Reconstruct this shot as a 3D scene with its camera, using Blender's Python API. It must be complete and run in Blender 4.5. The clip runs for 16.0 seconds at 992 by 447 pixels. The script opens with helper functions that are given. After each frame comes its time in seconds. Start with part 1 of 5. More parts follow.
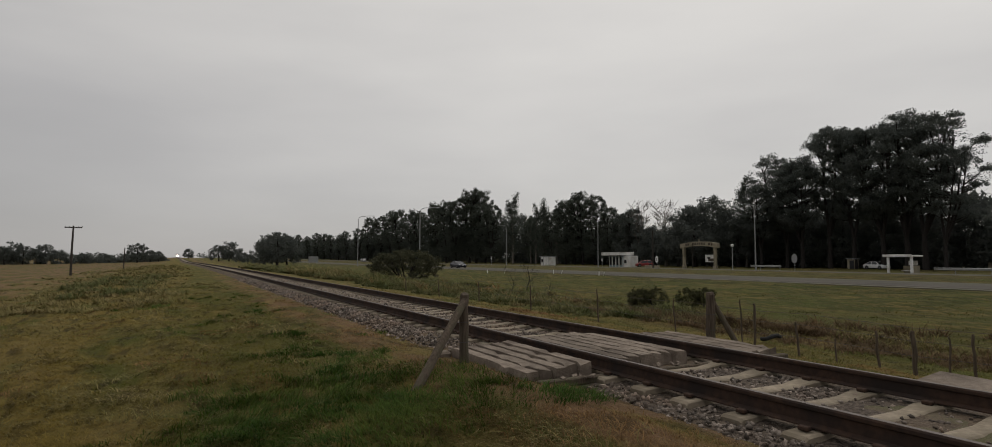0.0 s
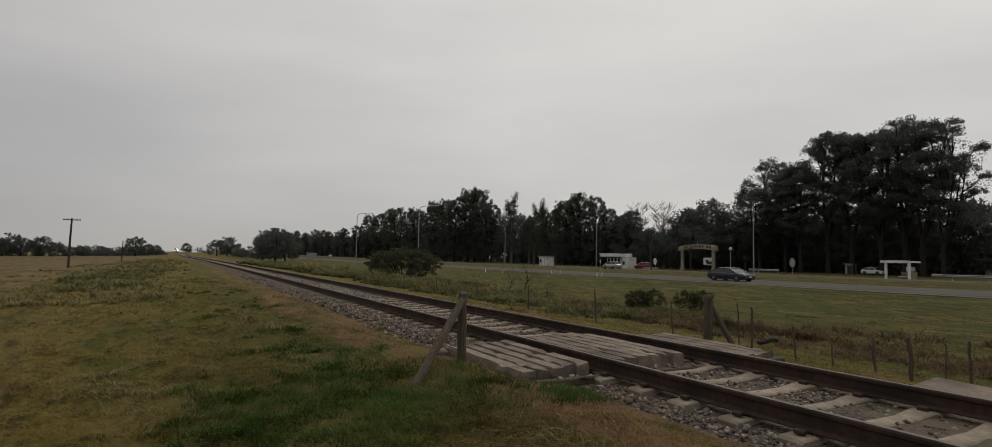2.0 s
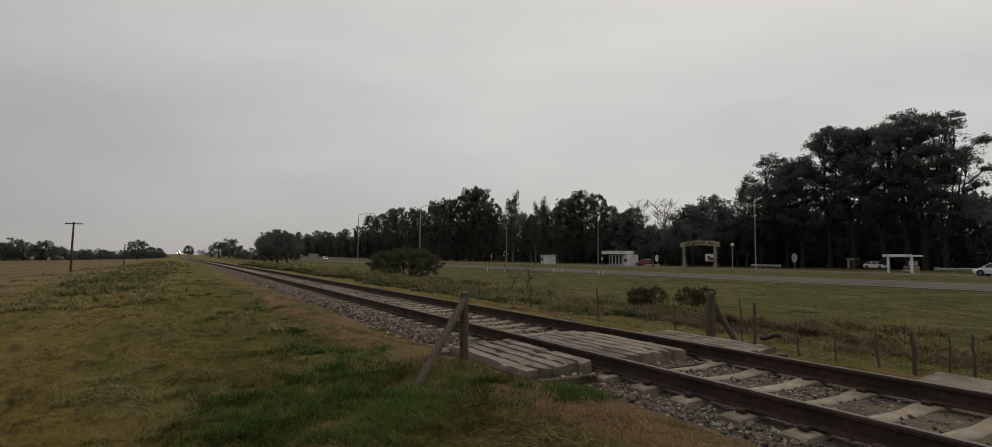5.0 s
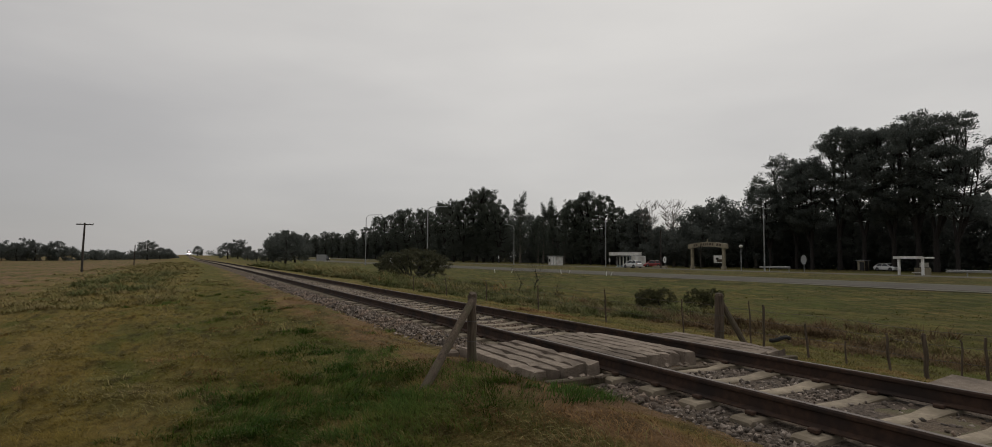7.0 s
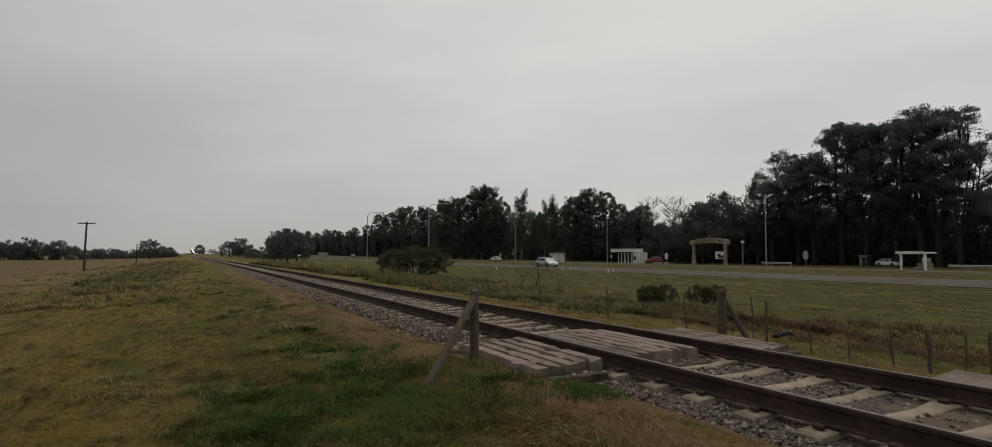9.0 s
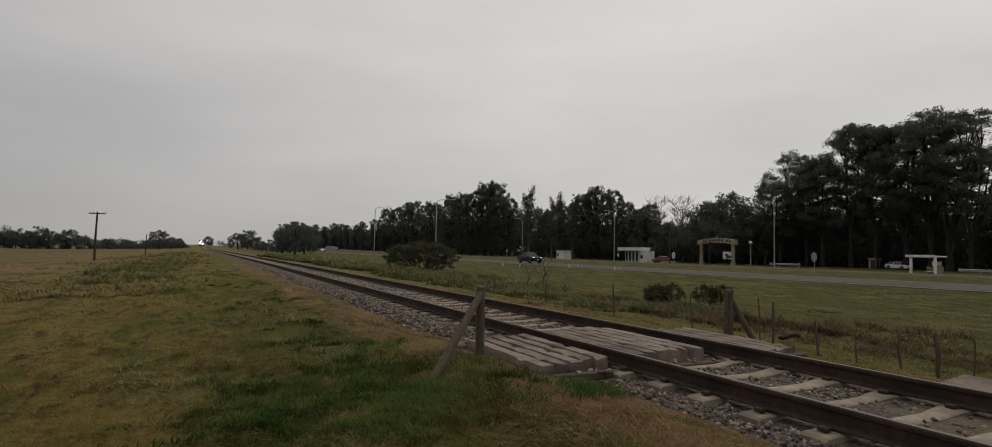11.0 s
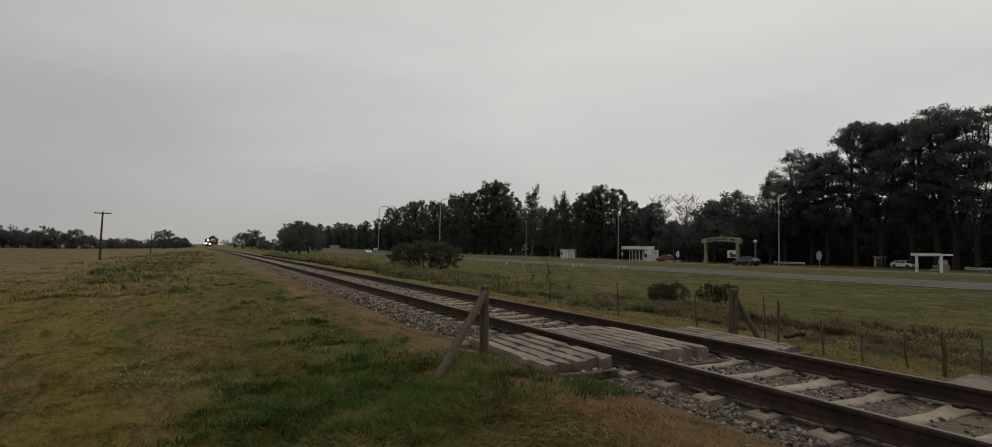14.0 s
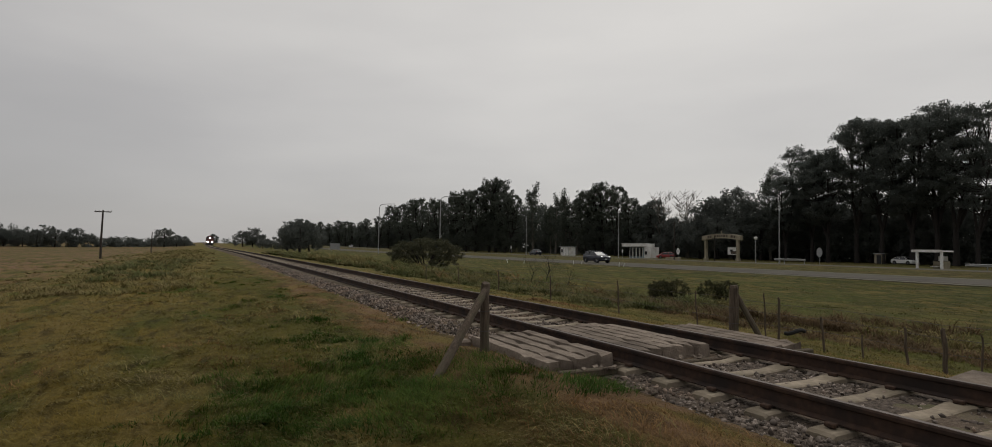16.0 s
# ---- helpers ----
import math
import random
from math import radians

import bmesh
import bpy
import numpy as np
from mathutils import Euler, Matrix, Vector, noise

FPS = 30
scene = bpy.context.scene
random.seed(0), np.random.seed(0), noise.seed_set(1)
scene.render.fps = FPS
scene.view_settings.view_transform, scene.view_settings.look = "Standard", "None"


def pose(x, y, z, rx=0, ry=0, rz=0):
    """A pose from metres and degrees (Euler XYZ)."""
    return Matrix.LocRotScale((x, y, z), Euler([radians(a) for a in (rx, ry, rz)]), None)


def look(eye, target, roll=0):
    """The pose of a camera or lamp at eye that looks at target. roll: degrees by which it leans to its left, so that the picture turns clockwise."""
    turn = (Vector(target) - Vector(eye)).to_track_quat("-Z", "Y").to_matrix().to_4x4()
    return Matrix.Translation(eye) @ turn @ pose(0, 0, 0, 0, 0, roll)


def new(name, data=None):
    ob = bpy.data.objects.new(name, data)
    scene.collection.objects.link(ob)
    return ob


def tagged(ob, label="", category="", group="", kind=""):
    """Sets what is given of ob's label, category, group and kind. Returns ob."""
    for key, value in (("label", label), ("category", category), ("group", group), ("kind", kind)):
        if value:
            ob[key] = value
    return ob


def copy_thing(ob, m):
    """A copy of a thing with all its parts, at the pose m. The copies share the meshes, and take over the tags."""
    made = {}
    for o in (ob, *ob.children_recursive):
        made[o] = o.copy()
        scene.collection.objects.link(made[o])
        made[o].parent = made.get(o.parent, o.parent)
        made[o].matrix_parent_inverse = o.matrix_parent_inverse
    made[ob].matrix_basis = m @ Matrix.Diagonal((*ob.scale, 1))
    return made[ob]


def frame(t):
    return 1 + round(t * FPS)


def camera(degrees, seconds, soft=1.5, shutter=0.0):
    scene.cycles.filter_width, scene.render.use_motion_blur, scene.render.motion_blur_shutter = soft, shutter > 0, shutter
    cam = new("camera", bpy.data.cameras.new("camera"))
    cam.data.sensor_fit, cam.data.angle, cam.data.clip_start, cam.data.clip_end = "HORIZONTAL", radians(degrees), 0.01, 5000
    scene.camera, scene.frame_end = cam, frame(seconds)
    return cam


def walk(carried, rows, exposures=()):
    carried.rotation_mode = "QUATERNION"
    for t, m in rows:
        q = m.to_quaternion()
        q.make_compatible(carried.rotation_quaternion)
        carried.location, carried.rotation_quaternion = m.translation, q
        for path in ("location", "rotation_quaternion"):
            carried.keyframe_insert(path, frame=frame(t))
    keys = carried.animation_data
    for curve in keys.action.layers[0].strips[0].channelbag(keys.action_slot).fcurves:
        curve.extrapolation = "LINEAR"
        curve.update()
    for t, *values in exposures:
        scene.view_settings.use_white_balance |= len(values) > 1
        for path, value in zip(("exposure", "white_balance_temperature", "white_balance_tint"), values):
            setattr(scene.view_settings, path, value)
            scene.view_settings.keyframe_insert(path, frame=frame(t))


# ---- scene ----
cam = camera(80.27, 16.0, soft=0.9)

# seconds, eye x y z, yaw, pitch, roll in degrees
PATH = [
    (0.0, 0.000, 0.000, 1.600, -27.69, 3.38, 0.00),
    (0.5, 0.000, -0.006, 1.602, -27.71, 3.37, -0.03),
    (1.0, -0.002, -0.006, 1.602, -27.81, 3.35, 0.04),
    (1.5, -0.008, -0.007, 1.601, -27.81, 3.33, 0.43),
    (2.0, -0.016, -0.005, 1.599, -27.80, 3.32, 0.95),
    (2.5, -0.011, -0.006, 1.604, -27.82, 3.30, 1.06),
    (3.0, -0.005, -0.009, 1.605, -27.80, 3.26, 1.11),
    (3.5, -0.005, -0.022, 1.602, -27.83, 3.26, 1.11),
    (4.0, -0.005, -0.013, 1.604, -27.72, 3.28, 0.65),
    (6.5, -0.006, 0.005, 1.603, -27.56, 3.16, 0.06),
    (7.0, -0.013, 0.004, 1.602, -26.96, 3.31, 0.36),
    (7.5, -0.024, -0.005, 1.602, -26.81, 3.28, 0.92),
    (8.0, -0.011, 0.009, 1.602, -26.80, 3.27, 0.57),
    (8.5, -0.014, 0.018, 1.602, -26.83, 3.11, -0.07),
    (9.0, -0.011, 0.024, 1.598, -26.83, 3.03, 0.09),
    (11.5, -0.022, 0.016, 1.601, -26.06, 2.64, 1.17),
    (12.0, -0.020, 0.023, 1.602, -26.04, 2.64, 1.23),
    (12.5, -0.029, 0.018, 1.600, -25.81, 2.63, 1.22),
    (13.0, -0.016, 0.030, 1.601, -25.80, 2.61, 1.17),
    (13.5, -0.014, 0.035, 1.600, -25.80, 2.60, 1.02),
    (14.0, -0.016, 0.030, 1.600, -25.77, 2.57, 0.97),
    (14.5, -0.015, 0.025, 1.599, -25.76, 2.58, 0.87),
    (15.0, -0.012, 0.038, 1.598, -25.81, 2.56, 0.84),
    (15.5, -0.015, 0.039, 1.600, -25.78, 2.52, 0.79),
    (16.0, -0.012, 0.035, 1.600, -25.75, 2.33, 0.82),
]


def aim(x, y, z, yaw, pitch, roll):
    a, b = radians(yaw), radians(pitch)
    way = Vector((-math.sin(a) * math.cos(b), math.cos(a) * math.cos(b), math.sin(b)))
    eye = Vector((x, y, z))
    return look(eye, eye + way, roll)


walk(cam, [(row[0], aim(*row[1:])) for row in PATH], exposures=[(0.0, 0.0), (16.0, 0.0)])

# ---------------------------------------------------------------- sky and light


def make_world():
    world = bpy.data.worlds.new("overcast")
    scene.world = world
    world.use_nodes = True
    nt = world.node_tree
    nt.nodes.clear()
    N, L = nt.nodes.new, nt.links.new
    sky = N("ShaderNodeTexSky")
    sky.sky_type = "NISHITA"
    sky.sun_disc = False
    sky.sun_elevation, sky.sun_rotation = radians(50), radians(60)
    sky_dim = N("ShaderNodeVectorMath")
    sky_dim.operation = "SCALE"
    sky_dim.inputs["Scale"].default_value = 0.10
    L(sky.outputs[0], sky_dim.inputs[0])
    co = N("ShaderNodeTexCoord")
    # cloud deck: a slow gradient towards the veiled sun and soft streaks
    dot = N("ShaderNodeVectorMath")
    dot.operation = "DOT_PRODUCT"
    dot.inputs[1].default_value = Vector((0.42, 0.26, 0.95)).normalized()
    L(co.outputs["Generated"], dot.inputs[0])
    stretch = N("ShaderNodeMapping")
    stretch.inputs["Scale"].default_value = (1.3, 1.3, 5.0)
    stretch.inputs["Rotation"].default_value = (0.12, 0.2, 0.4)
    L(co.outputs["Generated"], stretch.inputs[0])
    n1 = N("ShaderNodeTexNoise")
    n1.inputs["Scale"].default_value, n1.inputs["Detail"].default_value = 1.7, 5
    n1.inputs["Roughness"].default_value = 0.45
    L(stretch.outputs[0], n1.inputs["Vector"])
    add = N("ShaderNodeMath")
    add.operation = "MULTIPLY_ADD"
    add.inputs[1].default_value, add.inputs[2].default_value = 0.42, -0.21
    L(n1.outputs["Fac"], add.inputs[0])
    total = N("ShaderNodeMath")
    L(dot.outputs["Value"], total.inputs[0])
    L(add.outputs[0], total.inputs[1])
    ramp = N("ShaderNodeValToRGB")
    r = ramp.color_ramp
    r.elements[0].position, r.elements[0].color = 0.0, (0.325, 0.317, 0.316, 1)
    r.elements[1].position, r.elements[1].color = 1.0, (0.83, 0.80, 0.752, 1)
    for p, c in ((0.35, (0.455, 0.441, 0.433, 1)), (0.65, (0.64, 0.618, 0.590, 1))):
        r.elements.new(p).color = c
    L(total.outputs[0], ramp.inputs[0])
    mix = N("ShaderNodeMix")
    mix.data_type = "RGBA"
    mix.inputs["Factor"].default_value = 0.94
    L(sky_dim.outputs[0], mix.inputs["A"])
    L(ramp.outputs[0], mix.inputs["B"])
    bg = N("ShaderNodeBackground")
    bg.inputs["Strength"].default_value = 1.0
    L(mix.outputs["Result"], bg.inputs["Color"])
    L(bg.outputs[0], N("ShaderNodeOutputWorld").inputs["Surface"])


make_world()
sun = new("sun", bpy.data.lights.new("sun", "SUN"))
sun.data.energy, sun.data.angle, sun.data.color = 0.6, radians(30), (1.0, 0.97, 0.93)
sun.matrix_world = look((30, 15, 46), (0, 0, 0))

# ---------------------------------------------------------------- materials


def pbr(name, a, b, scale=6.0, patch=None, patch_scale=0.6, patch_at=(0.45, 0.65), rough=0.9, metal=0.0,
        bump=0.3, bump_scale=40.0, depth=0.01, vary=0.0, island=0.0, emit=0.0, stretch=(1, 1, 1)):
    """A surface with fine grain (a to b), broad stains (patch) and relief."""
    m = bpy.data.materials.new(name)
    m.use_nodes = True
    nt = m.node_tree
    N, L = nt.nodes.new, nt.links.new
    s = nt.nodes["Principled BSDF"]
    s.inputs["Roughness"].default_value, s.inputs["Metallic"].default_value = rough, metal
    co = N("ShaderNodeTexCoord")
    mp = N("ShaderNodeMapping")
    mp.inputs["Scale"].default_value = stretch
    L(co.outputs["Object"], mp.inputs[0])

    def noise_node(sc, detail=4):
        n = N("ShaderNodeTexNoise")
        n.inputs["Scale"].default_value, n.inputs["Detail"].default_value = sc, detail
        L(mp.outputs[0], n.inputs["Vector"])
        return n

    def blend(fac, x, y, mode="MIX"):
        k = N("ShaderNodeMix")
        k.data_type, k.blend_type = "RGBA", mode
        for sock, v in (("Factor", fac), ("A", x), ("B", y)):
            if isinstance(v, bpy.types.NodeSocket):
                L(v, k.inputs[sock])
            elif sock == "Factor":
                k.inputs[sock].default_value = v
            else:
                k.inputs[sock].default_value = (*v, 1)
        return k.outputs["Result"]

    def steps(value, lo, hi, to_lo=0.0, to_hi=1.0):
        k = N("ShaderNodeMapRange")
        for i, v in enumerate((lo, hi, to_lo, to_hi), 1):
            k.inputs[i].default_value = v
        L(value, k.inputs[0])
        return k.outputs[0]

    col = blend(steps(noise_node(scale).outputs["Fac"], 0.35, 0.65), a, b)
    if patch:
        col = blend(steps(noise_node(patch_scale, 5).outputs["Fac"], *patch_at), col, patch)
    for amount, node, sock in ((vary, "ShaderNodeObjectInfo", "Random"), (island, "ShaderNodeNewGeometry", "Random Per Island")):
        if amount:
            k = N("ShaderNodeVectorMath")
            k.operation = "SCALE"
            L(col, k.inputs[0])
            L(steps(N(node).outputs[sock], 0, 1, 1 - amount, 1 + amount), k.inputs["Scale"])
            col = k.outputs[0]
    L(col, s.inputs["Base Color"])
    if bump:
        k = N("ShaderNodeBump")
        k.inputs["Strength"].default_value, k.inputs["Distance"].default_value = bump, depth
        L(noise_node(bump_scale).outputs["Fac"], k.inputs["Height"])
        L(k.outputs[0], s.inputs["Normal"])
    if emit:
        s.inputs["Emission Color"].default_value = (*a, 1)
        s.inputs["Emission Strength"].default_value = emit
    return m


def let_through(m, share):
    """Mixes light that passes a thin leaf into material m."""
    nt = m.node_tree
    s = nt.nodes["Principled BSDF"]
    thin, mix = nt.nodes.new("ShaderNodeBsdfTranslucent"), nt.nodes.new("ShaderNodeMixShader")
    nt.links.new(s.inputs["Base Color"].links[0].from_socket, thin.inputs["Color"])
    mix.inputs[0].default_value = share
    nt.links.new(s.outputs[0], mix.inputs[1])
    nt.links.new(thin.outputs[0], mix.inputs[2])
    nt.links.new(mix.outputs[0], nt.nodes["Material Output"].inputs["Surface"])


def leafy(name, a, b, amount=0.45, sheer=0.0):
    """Leaves and blades: colour from leaf to leaf, a little light through them."""
    m = pbr(name, a, b, scale=0.8, rough=0.75, bump=0, island=amount)
    m.node_tree.nodes["Principled BSDF"].inputs["Specular IOR Level"].default_value = 0.06
    if sheer:
        let_through(m, sheer)
    return m


def ground_material(name="field", blade=False):
    """Turf in strips along the railway; as blades it varies from blade to blade."""
    m = bpy.data.materials.new(name)
    m.use_nodes = True
    nt = m.node_tree
    N, L = nt.nodes.new, nt.links.new
    s = nt.nodes["Principled BSDF"]
    s.inputs["Roughness"].default_value = 1.0
    s.inputs["Specular IOR Level"].default_value = 0.1
    co = N("ShaderNodeTexCoord")
    xyz = N("ShaderNodeSeparateXYZ")
    L(co.outputs["Object"], xyz.inputs[0])

    drawn = N("ShaderNodeMapping")
    drawn.inputs["Scale"].default_value = (1.25, 0.36, 1.0)
    drawn.inputs["Rotation"].default_value = (0, 0, 0.16)
    L(co.outputs["Object"], drawn.inputs[0])

    def noise_node(sc, detail=4, rough=0.55, swath=False):
        n = N("ShaderNodeTexNoise")
        n.inputs["Scale"].default_value, n.inputs["Detail"].default_value = sc, detail
        n.inputs["Roughness"].default_value = rough
        L((drawn if swath else co).outputs[0 if swath else "Object"], n.inputs["Vector"])
        return n.outputs["Fac"]

    def math_node(op, x, y, z=None):
        k = N("ShaderNodeMath")
        k.operation = op
        for i, v in enumerate((x, y, z)):
            if isinstance(v, bpy.types.NodeSocket):
                L(v, k.inputs[i])
            elif v is not None:
                k.inputs[i].default_value = v
        return k.outputs[0]

    # strips that follow the railway, with ragged borders
    wobble = math_node("MULTIPLY_ADD", noise_node(0.45, 5), 3.4, -1.7)
    across = math_node("ADD", xyz.outputs["X"], wobble)
    ramp = N("ShaderNodeValToRGB")
    stops = [(-40, (0.155, 0.096, 0.062)), (-15, (0.205, 0.124, 0.082)), (-9, (0.195, 0.130, 0.064)), (-6, (0.180, 0.135, 0.044)),
             (-1.5, (0.182, 0.136, 0.036)), (0.2, (0.124, 0.106, 0.026)), (1.9, (0.098, 0.092, 0.022)), (2.6, (0.185, 0.112, 0.058)),
             (3.6, (0.190, 0.118, 0.072)), (6.9, (0.150, 0.112, 0.064)), (7.6, (0.205, 0.146, 0.062)), (9.5, (0.165, 0.132, 0.042)),
             (12.2, (0.118, 0.100, 0.030)), (13.6, (0.110, 0.074, 0.034)), (15.6, (0.104, 0.080, 0.030)), (18, (0.062, 0.064, 0.016)), (28, (0.044, 0.053, 0.012)), (40, (0.028, 0.036, 0.009)),
             (60, (0.048, 0.042, 0.017))]
    r = ramp.color_ramp
    while len(r.elements) > 1:
        r.elements.remove(r.elements[0])
    for i, (x, c) in enumerate(stops):
        e = r.elements[0] if i == 0 else r.elements.new((x + 40) / 100)
        e.position, e.color = (x + 40) / 100, (*c, 1)
    L(math_node("MULTIPLY_ADD", across, 0.01, 0.4), ramp.inputs[0])
    # mown straw, tufts and bare spots
    def mixed(fac, x, y, mode="MIX"):
        k = N("ShaderNodeMix")
        k.data_type, k.blend_type = "RGBA", mode
        L(fac, k.inputs["Factor"])
        L(x, k.inputs["A"])
        if isinstance(y, tuple):
            k.inputs["B"].default_value = (*y, 1)
        else:
            L(y, k.inputs["B"])
        return k.outputs["Result"]

    def window(v, lo, hi, top):
        k = N("ShaderNodeMapRange")
        for i, q in enumerate((lo, hi, 0, top), 1):
            k.inputs[i].default_value = q
        L(v, k.inputs[0])
        return k.outputs[0]

    col = mixed(window(noise_node(1.5, 6, 0.6, True), 0.47, 0.60, 0.8), ramp.outputs[0], (0.205, 0.150, 0.052))
    col = mixed(window(noise_node(0.75, 6, 0.6, True), 0.49, 0.60, 0.7), col, (0.052, 0.076, 0.013))
    col = mixed(window(noise_node(0.11, 5, 0.6), 0.48, 0.62, 0.4), col, (0.060, 0.082, 0.017))
    col = mixed(window(noise_node(0.21, 6, 0.65), 0.52, 0.64, 0.55), col, (0.135, 0.108, 0.036))
    col = mixed(window(noise_node(2.6, 6, 0.6, True), 0.52, 0.64, 0.7), col, (0.038, 0.032, 0.012))
    col = mixed(window(noise_node(9.0, 4), 0.45, 0.7, 0.45), col, (0.045, 0.037, 0.014))
    col = mixed(window(noise_node(45.0, 3), 0.5, 0.72, 0.45), col, (0.215, 0.158, 0.065))
    if blade:
        k = N("ShaderNodeVectorMath")
        k.operation = "SCALE"
        L(col, k.inputs[0])
        v = N("ShaderNodeMapRange")
        v.inputs[3].default_value, v.inputs[4].default_value = 0.95, 1.65
        L(N("ShaderNodeNewGeometry").outputs["Random Per Island"], v.inputs[0])
        L(v.outputs[0], k.inputs["Scale"])
        L(k.outputs[0], s.inputs["Base Color"])
        let_through(m, 0.5)
        return m
    L(col, s.inputs["Base Color"])
    k = N("ShaderNodeBump")
    k.inputs["Strength"].default_value, k.inputs["Distance"].default_value = 1.0, 0.07
    L(math_node("ADD", noise_node(16, 6, 0.7), noise_node(3.0, 3)), k.inputs["Height"])
    L(k.outputs[0], s.inputs["Normal"])
    return m


